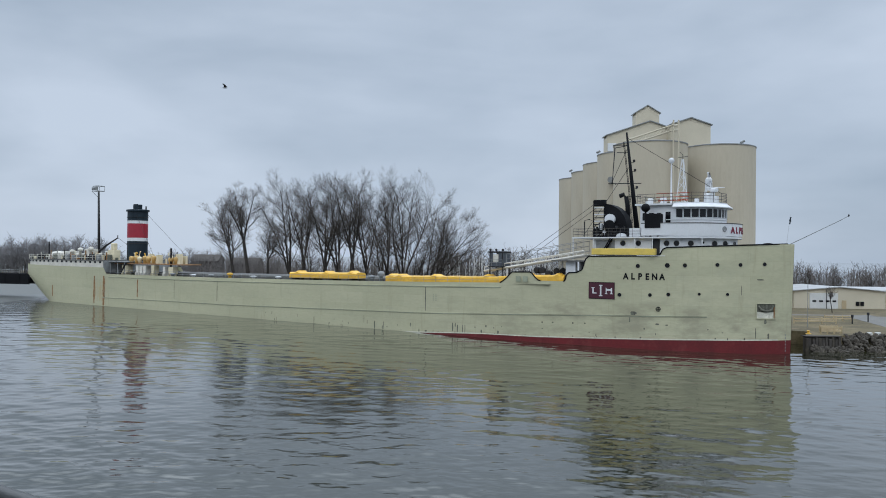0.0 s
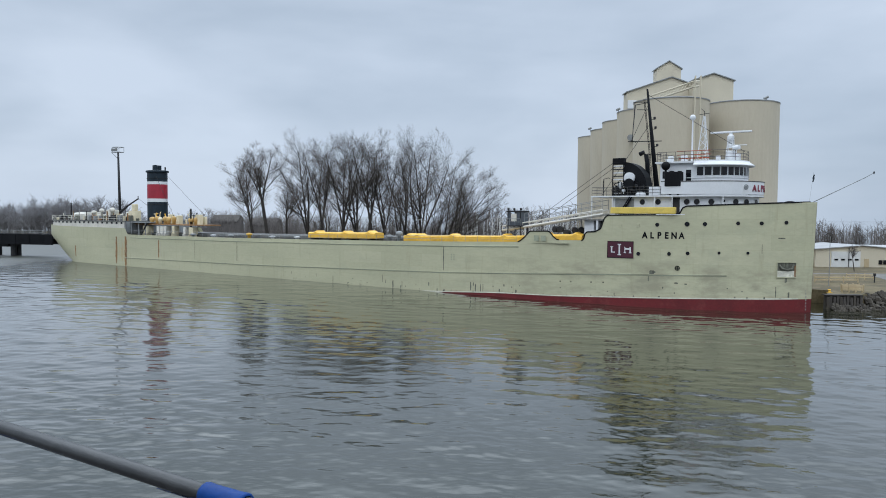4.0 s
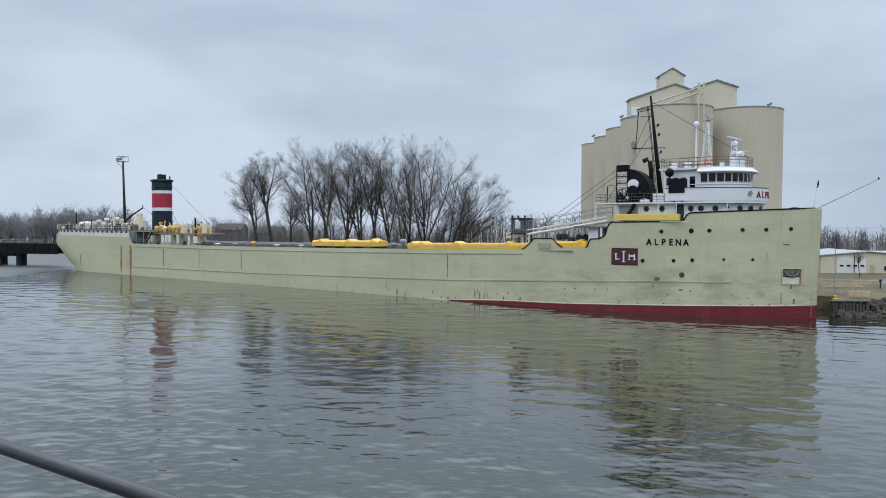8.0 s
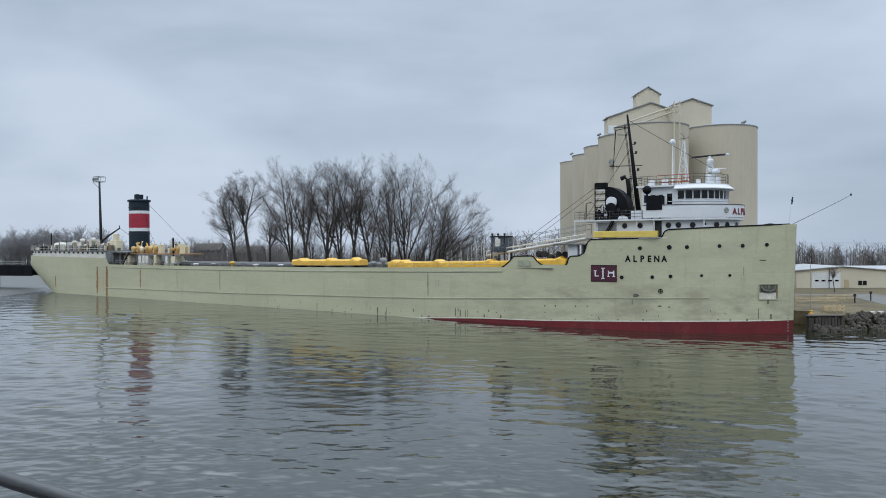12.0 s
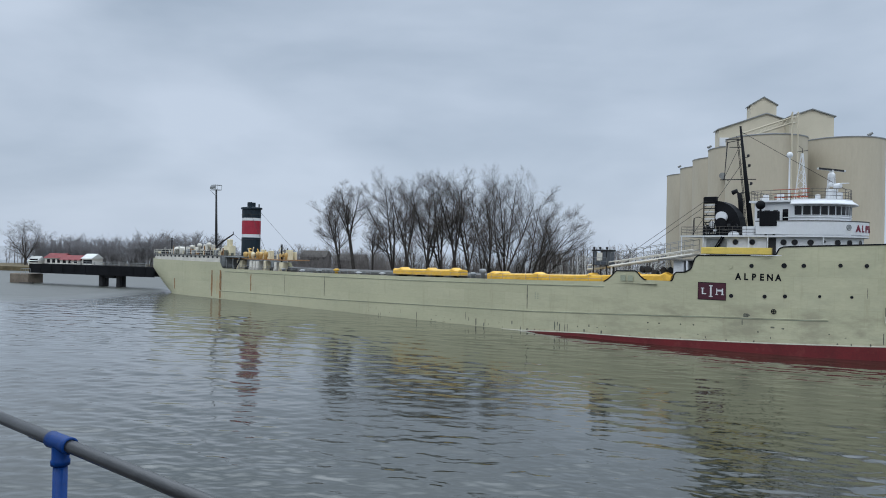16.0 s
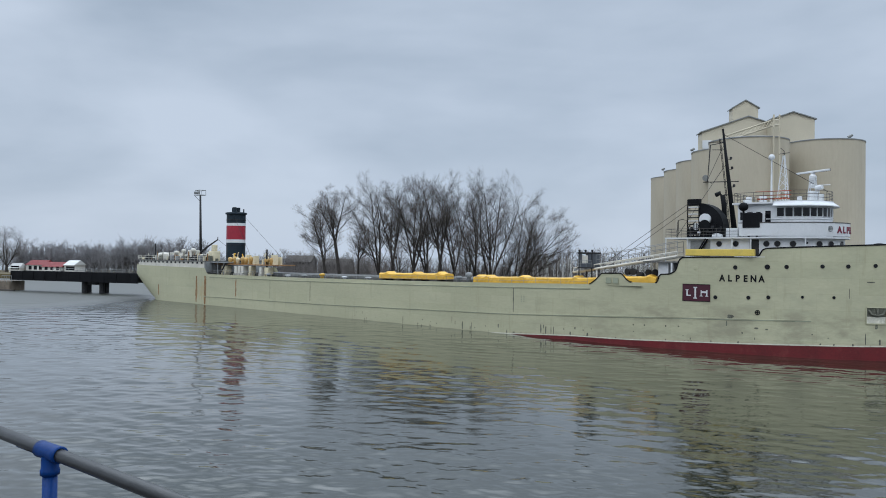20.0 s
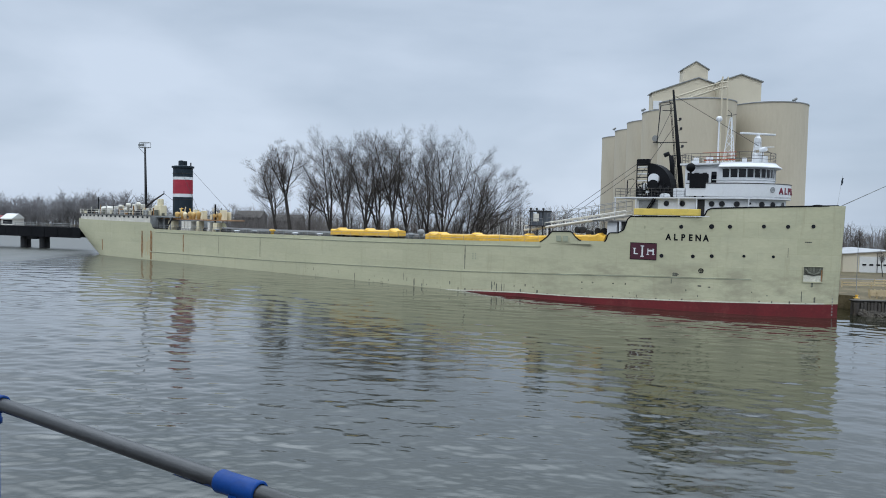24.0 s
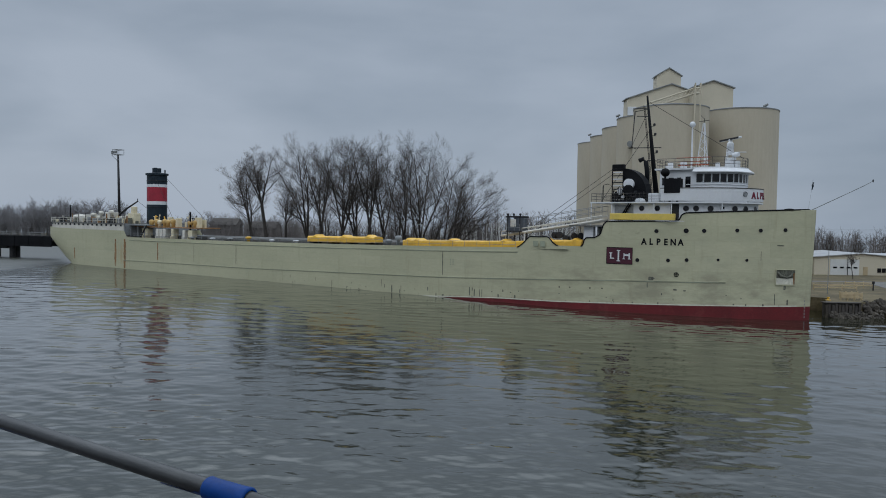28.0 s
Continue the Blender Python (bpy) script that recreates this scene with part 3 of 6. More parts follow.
def build_marks():
    rr = random.Random(12)
    for i in range(9):
        s = 123.9 + i * 0.36 + rr.uniform(-0.1, 0.1)
        hull_patch("rust_wash", s, rr.uniform(0.1, 2.0), rr.uniform(3.5, 5.8), rr.uniform(0.15, 0.5), RUSTWASH, "tan rust wash", i).location.y = -0.004
    hull_patch("rust_streak", 123.6, 0.1, 6.0, 0.75, RUST, "brown rust streak")
    hull_patch("rust_streak", 127.0, 0.4, 5.9, 0.6, RUST, "brown rust streak")
    hull_patch("rust_streak", 112.3, 2.2, 5.6, 0.35, RUST, "brown rust streak")
    hull_patch("rust_streak", 143.0, 1.2, 3.6, 0.4, RUST, "brown rust streak")
    for s, z0, z1, w in ((89.1, 2.5, 6.0, 0.16), (101.0, 2.3, 5.8, 0.10), (44.9, 3.1, 6.4, 0.16), (123.2, 1.6, 5.8, 0.14), (126.8, 1.7, 5.4, 0.12)):
        hull_patch("scuff_mark", s, z0, z1, w, SCUFF)
    bm = B()
    rows = [[bm.verts.new((s, hull_b(s, 0.1) + 0.014, boot(s) + dz)) for dz in (0.0, 0.13)] for s in np.linspace(0.5, 50, 60)]
    for a, b3 in zip(rows, rows[1:]):
        bm.faces.new((a[0], b3[0], b3[1], a[1]))
    part("waterline_stripe", bm, PALE, ship, "pale worn stripe over the boot topping")
    rng = random.Random(4)
    for i in range(70):
        s = rng.choice((rng.uniform(30, 46), rng.uniform(46, 78), rng.uniform(2, 30)))
        z0 = max(0.06, boot(s) + 0.05) + (0 if rng.random() < 0.7 else rng.uniform(0, 1.2))
        hull_patch("scuff_mark", s, z0, z0 + rng.choice((0.15, 0.2, 0.3, 0.5, 1.1) if s > 33 else (0.1, 0.15, 0.25)), rng.uniform(0.06, 0.22), SCUFF, seed=i)


build_marks()


def disc_on_bow(name, s, z, r, material, out=0.02, parent=None, n=20):
    bm = B()
    bmesh.ops.create_cone(bm, cap_ends=True, segments=n, radius1=r, radius2=r * 0.94, depth=0.05)
    bmesh.ops.transform(bm, matrix=bow_at(s, z, out), verts=bm.verts)
    return part(name, bm, material, parent or ship)


def ring_on_bow(name, s, z, r, material, parent=None, thick=0.05):
    bm = B()
    n = 20
    m = bow_at(s, z, 0.03)
    tube(bm, [m @ Vector((r * math.cos(2 * math.pi * i / n), r * math.sin(2 * math.pi * i / n), 0)) for i in range(n + 1)], thick, 6)
    return part(name, bm, material, parent or ship)


def build_bow_fittings():
    for i, (s, z, r) in enumerate(((19.7, 9.65, 0.2), (17.6, 9.69, 0.2), (15.43, 9.79, 0.22), (12.2, 9.9, 0.27), (10.33, 9.93, 0.22), (7.0, 10.04, 0.2), (4.72, 10.07, 0.2), (2.4, 10.17, 0.2))):
        p = disc_on_bow("porthole", s, z, r * 0.9, HULL if i < 2 else GLASS)
        ring_on_bow("porthole_rim", s, z, r * 0.9, HULL if i < 2 else BLACK, p, 0.04)
    for s, z, r in ((17.5, 6.32, 0.2), (14.06, 6.4, 0.19), (12.07, 6.51, 0.19), (8.82, 6.64, 0.13), (5.97, 6.68, 0.14)):
        p = disc_on_bow("porthole", s, z, r, GLASS)
        ring_on_bow("porthole_rim", s, z, r, BLACK, p, 0.03)
    # bow thruster mark: a ring with a cross
    p = ring_on_bow("thruster_mark", 13.14, 4.77, 0.24, BLACK)
    bm = B()
    m = bow_at(13.14, 4.77, 0.03)
    box(bm, -0.24, -0.04, 0, 0.24, 0.04, 0.02, m), box(bm, -0.04, -0.24, 0.003, 0.04, 0.24, 0.023, m)
    part("cross", bm, BLACK, p)
    # name
    for i, c in enumerate("ALPENA"):
        s = 16.8 - i * 0.81
        lettering("name_letter", c, 1.02, BLACK, ship, bow_at(s, 8.2, 0.0) @ Matrix.Diagonal((0.84, 1, 1, 1)))
    # small overboard discharges and plain draught bars
    for s, z in ((27.1, 2.56), (25.7, 2.6), (23.1, 2.67), (21.6, 2.72)):
        disc_on_bow("discharge_port", s, z, 0.09, DARK, n=10)
    for i in range(4):
        for dx in (0.0, 0.42):
            bm = B()
            box(bm, 43.05 + dx, BEAM, 4.55 + i * 0.24, 43.22 + dx, BEAM + 0.02, 4.69 + i * 0.24)
            part("draught_bar", bm, SEAM, ship)
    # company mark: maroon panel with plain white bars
    bm = B()
    m = bow_at(19.6, 6.76, 0.01)
    box(bm, -1.55, -0.98, 0, 1.55, 0.98, 0.03, m)
    panel = part("logo_panel", bm, MAROON, ship, "maroon panel with plain white bars")
    bm = B()
    tube(bm, [m @ Vector(p) for p in ((-1.55, -0.98, 0.03), (1.55, -0.98, 0.03), (1.55, 0.98, 0.03), (-1.55, 0.98, 0.03), (-1.55, -0.98, 0.03))], 0.035, 4)
    part("panel_edge", bm, BLACK, panel)
    for x0, y0, x1, y1 in ((-1.12, -0.38, -0.96, 0.34), (-0.96, -0.38, -0.62, -0.26), (-1.22, 0.28, -0.86, 0.36), (-0.2, -0.62, -0.02, 0.62), (-0.32, 0.56, 0.1, 0.68), (-0.32, -0.68, 0.1, -0.56), (0.5, -0.38, 0.6, 0.34), (1.1, -0.38, 1.26, 0.34), (0.6, 0.0, 1.1, 0.2), (0.4, -0.4, 0.7, -0.32), (1.02, -0.4, 1.34, -0.32)):
        bm = B()
        box(bm, x0, y0, 0.031, x1, y1, 0.05, m)
        part("white_bar", bm, WHITE, panel)
    # anchor pocket: a recessed frame with the anchor in it
    bm = B()
    m = bow_at(2.25, 4.85, 0.0)
    box(bm, -1.05, -0.8, 0.0, 1.05, 0.8, 0.015, m)
    pocket = part("anchor_pocket", bm, SCUFF, ship, "dark recessed anchor pocket with rusty lip")
    for x0, y0, x1, y1, d, mat in ((-1.05, -0.82, 0.85, -0.12, 0.05, PALE), (-1.1, -0.95, 1.1, -0.82, 0.1, HULL), (-1.1, 0.8, 1.1, 0.9, 0.12, HULL), (-1.14, -0.9, -1.05, 0.86, 0.1, HULL), (0.85, -0.8, 1.0, 0.5, 0.07, RUST)):
        bm = B()
        box(bm, x0, y0, 0.0, x1, y1, d, m, 0.02)
        part("pocket_lip", bm, mat, pocket)
    bm = B()
    tube(bm, [m @ Vector(p) for p in ((-0.85, 0.55, 0.08), (-0.6, 0.15, 0.16), (0, -0.02, 0.24), (0.55, 0.15, 0.16), (0.75, 0.55, 0.08))], 0.12, 8)
    tube(bm, [m @ Vector(p) for p in ((0, -0.1, 0.2), (0, 0.7, 0.08))], 0.12, 8)
    part("anchor", bm, SCUFF, pocket, "dull green-grey stowed anchor")
    # rust below the anchor, scrapes
    for s, z0, z1, w in ((2.3, 3.4, 4.0, 0.2), (3.2, 1.7, 2.9, 0.1), (2.0, 1.7, 2.3, 0.16), (0.6, 1.7, 2.4, 0.1), (0.7, 3.0, 3.4, 0.08), (4.6, 6.6, 7.7, 0.06), (2.8, 8.33, 8.46, 0.8), (15.9, 3.95, 4.4, 0.7), (16.3, 3.1, 3.7, 0.12), (13.2, 2.9, 3.1, 0.4), (12.2, 2.85, 3.0, 0.3)):
        hull_patch("scuff_mark", s, z0, z1, w, SCUFF)
    bm = B()
    m = bow_at(0.5, 8.0, 0.0)
    box(bm, -0.25, -0.2, 0, 0.25, 0.2, 0.06, m)
    part("fairlead", bm, DARK, ship)
    # draught scale: a column of small plain bars by the stem
    for i in range(12):
        bm = B()
        box(bm, -0.06, -0.09, 0, 0.06, 0.09, 0.02, bow_at(0.45, 0.35 + i * 0.36, 0.01))
        part("draught_bar", bm, STEEL, ship)
    # fairleads and steering pole on the stem
    bm = B()
    box(bm, 0.3, -0.5, 12.3, 1.6, 0.5, 12.55, bevel=0.08)
    part("bow_chock", bm, BLACK, ship)
    bm = B()
    lathe(bm, [(0.1, 0), (0.1, 0.35), (0.55, 0.4), (0.55, 0.55), (0.2, 0.62)], 14, (2.3, 0.9, 12.0))
    part("roller", bm, BLACK, ship, smooth=True)
    bm = B()
    tube(bm, [(0.2, 0, 12.45), (-4.9, 0.2, 15.1), (-5.75, 0.25, 15.6)], 0.045, 8, 0.025)
    pole = part("steering_pole", bm, STEEL, ship, "thin grey steering pole slanting out over the bow")
    bm = B()
    lathe(bm, [(0.02, -0.18), (0.09, 0), (0.02, 0.18)], 8, (-5.8, 0.25, 15.65))
    part("pole_tip", bm, BLACK, pole)
    bm = B()
    tube(bm, [(0.5, 0, 12.4), (0.1, 0, 15.9)], 0.01, 5)
    staff = part("jackstaff", bm, STEEL, ship)
    bm = B()
    rng = random.Random(2)
    rows = []
    for i in range(9):
        z = 14.8 + i * 0.1
        rows.append([bm.verts.new((0.16 - 0.02 * i / 2 + dx + 0.03 * math.sin(i * 1.3 + k), dy * (1 if k else 1) + rng.uniform(-0.03, 0.03), z)) for k, (dx, dy) in enumerate(((-0.09, 0), (0, 0.07), (0.09, 0.0), (0, -0.07)))])
    for a, b2 in zip(rows, rows[1:]):
        for k in range(4):
            bm.faces.new((a[k], a[(k + 1) % 4], b2[(k + 1) % 4], b2[k]))
    part("flag", bm, NAVY, staff, "dark limp flag hanging from the jackstaff")


build_bow_fittings()


def front_plan(s0, a, half, back, n=18):
    """A house plan with a rounded front: the arc's centre, its reach forward, the half width, and the back wall."""
    arc = [(s0 - a * math.cos(t), half * math.sin(t)) for t in np.linspace(-math.pi / 2, math.pi / 2, n)]
    return arc + [(back, half), (back, -half)]


def on_plan(plan, k):
    """A point and outward way at share k of the arc, from port to starboard."""
    arc = plan[:-2]
    x = k * (len(arc) - 1)
    i = min(int(x), len(arc) - 2)
    a, b2 = Vector(arc[i]), Vector(arc[i + 1])
    p, d = a.lerp(b2, x - i), (b2 - a).normalized()
    return p, d


def wall_frame(p, d, z):
    n = Vector((d.y, -d.x, 0))
    if n.dot(Vector((p[0] - 14, p[1], 0))) < 0:
        n = -n
    x = Vector((0, 0, 1)).cross(n)
    m = Matrix((x, Vector((0, 0, 1)), n)).transposed().to_4x4()
    m.translation = Vector((p[0], p[1], z))
    return m


def railing(bm, pts, h, post=1.4, r=0.03, rails=3):
    for k in range(1, rails + 1):
        tube(bm, [(x, y, z + h * k / rails) for x, y, z in pts], r, 5)
    for a, b2 in zip(pts, pts[1:]):
        d = (Vector(b2) - Vector(a)).length
        n = max(1, round(d / post))
        for i in range(n):
            p = Vector(a).lerp(Vector(b2), i / n)
            tube(bm, [p, p + Vector((0, 0, h))], r, 5)
    p = Vector(pts[-1])
    tube(bm, [p, p + Vector((0, 0, h))], r, 5)


def build_forward_house():
    # lower house with portholes
    bm = B()
    plan = front_plan(12.5, 6.6, 5.6, 21.6)
    prism(bm, plan, 10.35, 13.1)
    house = part("deckhouse", bm, WHITE, ship, "white deckhouse with round portholes")
    bm = B()
    roof = front_plan(12.5, 7.1, 6.2, 24.3)
    prism(bm, roof, 13.1, 13.26)
    part("deckhouse_roof", bm, WHITE, house)
    spots = [wall_frame(Vector((s, 5.6)), Vector((1, 0)), 12.5) for s in (17.87, 15.95, 12.55)]
    spots += [wall_frame(*on_plan(plan, k), 12.5) for k in (0.947, 0.87, 0.729, 0.652, 0.546)]
    for m in spots:
        bm = B()
        bmesh.ops.create_cone(bm, cap_ends=True, segments=18, radius1=0.3, radius2=0.28, depth=0.06, matrix=m)
        ph = part("porthole", bm, GLASS, house)
        bm = B()
        tube(bm, [m @ Vector((0.31 * math.cos(t), 0.31 * math.sin(t), 0.03)) for t in np.linspace(0, 2 * math.pi, 19)], 0.035, 5)
        part("porthole_rim", bm, RAILGREY, ph)
    bm = B()
    bmesh.ops.create_cone(bm, cap_ends=True, segments=12, radius1=0.15, radius2=0.14, depth=0.06, matrix=wall_frame(*on_plan(plan, 0.8), 12.6))
    part("small_port", bm, GLASS, house)
    # no opening here: a flat grey panel carries the shade of the bay
    bm = B()
    box(bm, 18.9, 5.58, 10.5, 21.3, 5.64, 12.9)
    part("bay_shade_panel", bm, STEEL, house, "flat grey panel painted as the shade in the bay under the boat deck")
    # the doorway's unlit inside is a dark panel set on the wall
    bm = B()
    box(bm, 13.35, 5.58, 10.4, 14.35, 5.66, 13.0)
    part("door", bm, DARK, house, "dark panel painted as the shade inside an open doorway")
    for s, y in ((16.2, 6.1), (14.1, 6.1), (21.5, 6.1), (8.6, 5.1), (24.2, 6.1), (24.2, -6.1)):
        bm = B()
        tube(bm, [(s, y, 10.35), (s, y, 13.1)], 0.07, 8)
        part("stanchion", bm, WHITE, house)
    # bridge wing bulwark with name
    bm = B()
    wing = front_plan(12.5, 7.1, 6.2, 15.4)
    shell(bm, wing, 13.4, 14.85, 0.08)
    bul = part("wing_bulwark", bm, WHITE, ship, "white curved bulwark round the pilothouse with red name letters")
    bm = B()
    tube(bm, [(x, y, 14.87) for x, y in wing + wing[:1]], 0.06, 6)
    part("cap_rail", bm, RAILGREY, bul)
    for i, c in enumerate("ALPENA"):
        p, d = on_plan(wing, 0.617 - i * 0.042)
        lettering("name_letter", c, 1.0, SIGNRED, bul, wall_frame(p, d, 13.75) @ pose(0, 0, 0.03))
    p, d = on_plan(wing, 0.682)
    bm = B()
    m = wall_frame(p, d, 14.19)
    tube(bm, [m @ Vector((0.28 * math.cos(t), 0.28 * math.sin(t), 0.03)) for t in np.linspace(0, 2 * math.pi, 17)], 0.05, 5)
    box(bm, -0.15, -0.15, 0, 0.15, 0.15, 0.05, m)
    part("round_badge", bm, STEEL, bul)
    # pilothouse
    bm = B()
    pl = front_plan(11.4, 4.2, 4.3, 16.2, 40)
    prism(bm, pl, 13.26, 17.1)
    ph = part("pilothouse", bm, WHITE, ship, "white rounded pilothouse with a row of dark windows")
    panes = [(0.975, 1.025), (0.907, 0.967), (0.838, 0.9), (0.775, 0.832), (0.713, 0.768), (0.655, 0.706), (0.6, 0.648), (0.55, 0.594), (0.505, 0.544)]
    panes += [(1 - k1, 1 - k0) for k0, k1 in panes]

    def round_at(k, out=0.0):
        if k > 1 or k < 0:
            side = 1 if k > 1 else -1
            return (11.4 + (abs(k - 0.5) - 0.5) * 18, side * (4.3 + out))
        t = math.pi * (k - 0.5)
        return (11.4 - (4.2 + out) * math.cos(t), (4.3 + out) * math.sin(t))
    for k0, k1 in panes:
        bm = B()
        ks = [k0 + (k1 - k0) * i / 3 for i in range(4)]
        prism(bm, [round_at(k, -0.05) for k in ks] + [round_at(k, 0.015) for k in ks[::-1]], 15.6, 16.62)
        bmesh.ops.recalc_face_normals(bm, faces=bm.faces)
        pane = part("window_pane", bm, GLASS, ph, "dark window pane")
        bm = B()
        for z in (15.58, 16.64):
            tube(bm, [(*round_at(k, 0.03), z) for k in ks], 0.035, 4)
        for k in (k0, k1):
            tube(bm, [(*round_at(k, 0.03), 15.56), (*round_at(k, 0.03), 16.66)], 0.03, 4)
        part("window_frame", bm, WHITE, pane)
    bm = B()
    tube(bm, [(x, y, 15.35) for x, y in front_plan(11.4, 4.26, 4.36, 13.0, 24)[:-1]], 0.05, 4)
    part("sill_moulding", bm, WHITE, ph)
    for x0, x1, z0, z1 in ((12.5, 13.1, 14.2, 16.3), (13.6, 14.1, 15.3, 16.2), (14.5, 15.1, 15.3, 16.2), (15.4, 15.9, 15.3, 16.2)):
        bm = B()
        box(bm, x0, 4.28, z0, x1, 4.33, z1)
        part("side_window", bm, GLASS, ph)
    # sloping visor over the windows
    bm = B()
    n = 30
    rings = []
    for out, z in ((0.1, 17.3), (0.7, 16.86), (0.7, 16.76), (0.0, 16.95)):
        rings.append([bm.verts.new((*round_at(-0.04 + 1.08 * i / n, out), z)) for i in range(n + 1)])
    for a, b2 in zip(rings, rings[1:] + rings[:1]):
        for i in range(n):
            bm.faces.new((a[i], a[i + 1], b2[i + 1], b2[i]))
    bm.faces.new([r[0] for r in rings]), bm.faces.new([r[-1] for r in rings])
    bmesh.ops.recalc_face_normals(bm, faces=bm.faces)
    part("roof_visor", bm, WHITE, ph, "white visor sloping out over the windows")
    bm = B()
    prism(bm, front_plan(11.4, 4.3, 4.4, 12.2, 24), 17.1, 17.4)
    part("roof", bm, WHITE, ph)
    bm = B()
    prism(bm, [(12.2, 4.75), (16.7, 4.75), (16.7, -4.75), (12.2, -4.75)], 17.1, 17.3)
    part("aft_roof", bm, WHITE, ph)
    bm = B()
    rp = [(x, y, 17.4) for x, y in front_plan(11.4, 4.2, 4.3, 12.2, 11)]
    rq = [(12.2, 4.5, 17.3), (16.5, 4.5, 17.3), (16.5, -4.5, 17.3), (12.2, -4.5, 17.3)]
    railing(bm, rp[:-2], 1.15, 1.0, 0.028)
    railing(bm, rq, 1.15, 1.0, 0.028)
    part("roof_railing", bm, RAILGREY, ph, "thin weathered pipe railing on the pilothouse roof")
    for x, y, w, z, hh in ((15.3, 3.2, 0.55, 17.3, 0.75), (13.9, 2.6, 0.7, 17.3, 0.85), (16.1, 2.0, 0.4, 17.3, 0.5), (8.0, 1.2, 0.5, 17.4, 0.8), (10.1, 1.9, 0.45, 17.4, 0.6)):
        bm = B()
        box(bm, x - w / 2, y - 0.25, z, x + w / 2, y + 0.25, z + hh, bevel=0.06)
        part("deck_locker", bm, WHITE, ph)
    bm = B()
    for i in range(9):
        box(bm, 10.45 + i * 0.4, 4.28, 17.55 + 0.03 * (i % 2), 10.8 + i * 0.4, 4.4, 17.74 - 0.04 * (i % 3 == 0), bevel=0.02)
    tube(bm, [(10.3, 4.36, 18.05), (14.2, 4.36, 18.05)], 0.05, 5), tube(bm, [(10.3, 4.36, 18.5), (14.2, 4.36, 18.5)], 0.05, 5)
    part("life_float", bm, ORANGE, ph, "faded orange planks and rails lashed to the roof railing")
    # radome pole, lattice mast, radar tower
    bm = B()
    tube(bm, [(13.6, 0.5, 17.3), (13.6, 0.5, 22.6)], 0.12, 8, 0.09)
    rp = part("radome_pole", bm, WHITE, ph)
    bm = B()
    bmesh.ops.create_uvsphere(bm, u_segments=14, v_segments=8, radius=0.36, matrix=Matrix.Translation((13.6, 0.5, 22.9)))
    part("radome", bm, WHITE, rp, smooth=True)
    bm = B()
    for i in range(3):
        a = i * 2 * math.pi / 3
        tube(bm, [(12.2 + 0.85 * math.cos(a), 0.5 + 0.85 * math.sin(a), 17.3), (12.2 + 0.12 * math.cos(a), 0.5 + 0.12 * math.sin(a), 23.0)], 0.05, 5)
        for j in range(6):
            k0, k1 = j / 6, (j + 1) / 6
            a2 = a + 2 * math.pi / 3
            r0, r1 = 0.85 - 0.73 * k0, 0.85 - 0.73 * k1
            tube(bm, [(12.2 + r0 * math.cos(a), 0.5 + r0 * math.sin(a), 17.3 + 5.7 * k0), (12.2 + r1 * math.cos(a2), 0.5 + r1 * math.sin(a2), 17.3 + 5.7 * k1)], 0.03, 4)
    lm = part("lattice_mast", bm, WHITE, ph, "white lattice aerial mast")
    bm = B()
    tube(bm, [(12.2, 0.5, 23.0), (12.2, 0.5, 23.5), (12.6, 0.5, 23.9)], 0.04, 5)
    tube(bm, [(11.6, 0.5, 23.3), (12.8, 0.5, 23.2)], 0.035, 5)
    part("aerial", bm, DARK, lm)
    bm = B()
    for dx in (-0.45, 0.45):
        for dy in (-0.45, 0.45):
            tube(bm, [(9.2 + dx, dy, 17.3), (9.2 + dx * 0.6, dy * 0.6, 20.0)], 0.06, 6)
    box(bm, 8.75, -0.45, 18.5, 9.65, 0.45, 18.6), box(bm, 8.85, -0.35, 19.95, 9.55, 0.35, 20.05)
    lathe(bm, [(0.36, -1.0), (0.36, -0.7), (0.28, -0.6), (0.28, 0), (0.4, 0.05), (0.4, 0.35), (0.2, 0.6)], 14, (9.2, 0, 20.05))
    lathe(bm, [(0.5, 0), (0.5, 0.9), (0.3, 1.1)], 14, (9.2, 0, 17.6))
    tube(bm, [(9.0, 0.5, 19.3), (7.2, 0.7, 19.25)], 0.05, 5)
    rt = part("radar_tower", bm, WHITE, ph, "white radar tower")
    bm = B()
    tube(bm, [(8.7, 0.6, 18.95), (8.0, 0.8, 19.05)], 0.27, 12)
    tube(bm, [(8.4, 0.65, 18.3), (8.4, 0.65, 18.9)], 0.08, 6)
    part("searchlight", bm, WHITE, rt)
    bm = B()
    box(bm, -2.36, -0.13, -0.08, 2.36, 0.13, 0.13, bevel=0.05)
    box(bm, -0.16, -0.16, -0.22, 0.16, 0.16, 0.02)
    scanner = part("radar_scanner", bm, WHITE, rt)
    scanner.location = (9.2, 0, 20.9)
    scanner["label"] = "rotating radar scanner bar, white with a dark face"
    bm = B()
    box(bm, -2.0, 0.13, -0.09, 2.36, 0.15, 0.14)
    part("scanner_face", bm, DARK, scanner, "dark scanner face")
    # black mast with stays
    bm = B()
    tube(bm, [(17.8, 0.5, 13.26), (18.6, 0.5, 20.0), (19.4, 0.5, 26.9)], 0.36, 10, 0.12)
    mast = part("mast", bm, BLACK, ship, "black raked foremast with ladders and yards", True)
    for z, a, b2, r in ((20.3, -1.2, 3.2, 0.06), (18.6, -1.0, 0.8, 0.06), (24.3, -0.1, 1.6, 0.05), (25.3, -0.1, 2.0, 0.05)):
        s = 17.8 + (z - 13.26) * 0.117
        bm = B()
        tube(bm, [(s + a, 0.5, z - 0.05), (s + b2, 0.5, z + 0.1)], r, 6)
        part("yard", bm, DARK, mast)
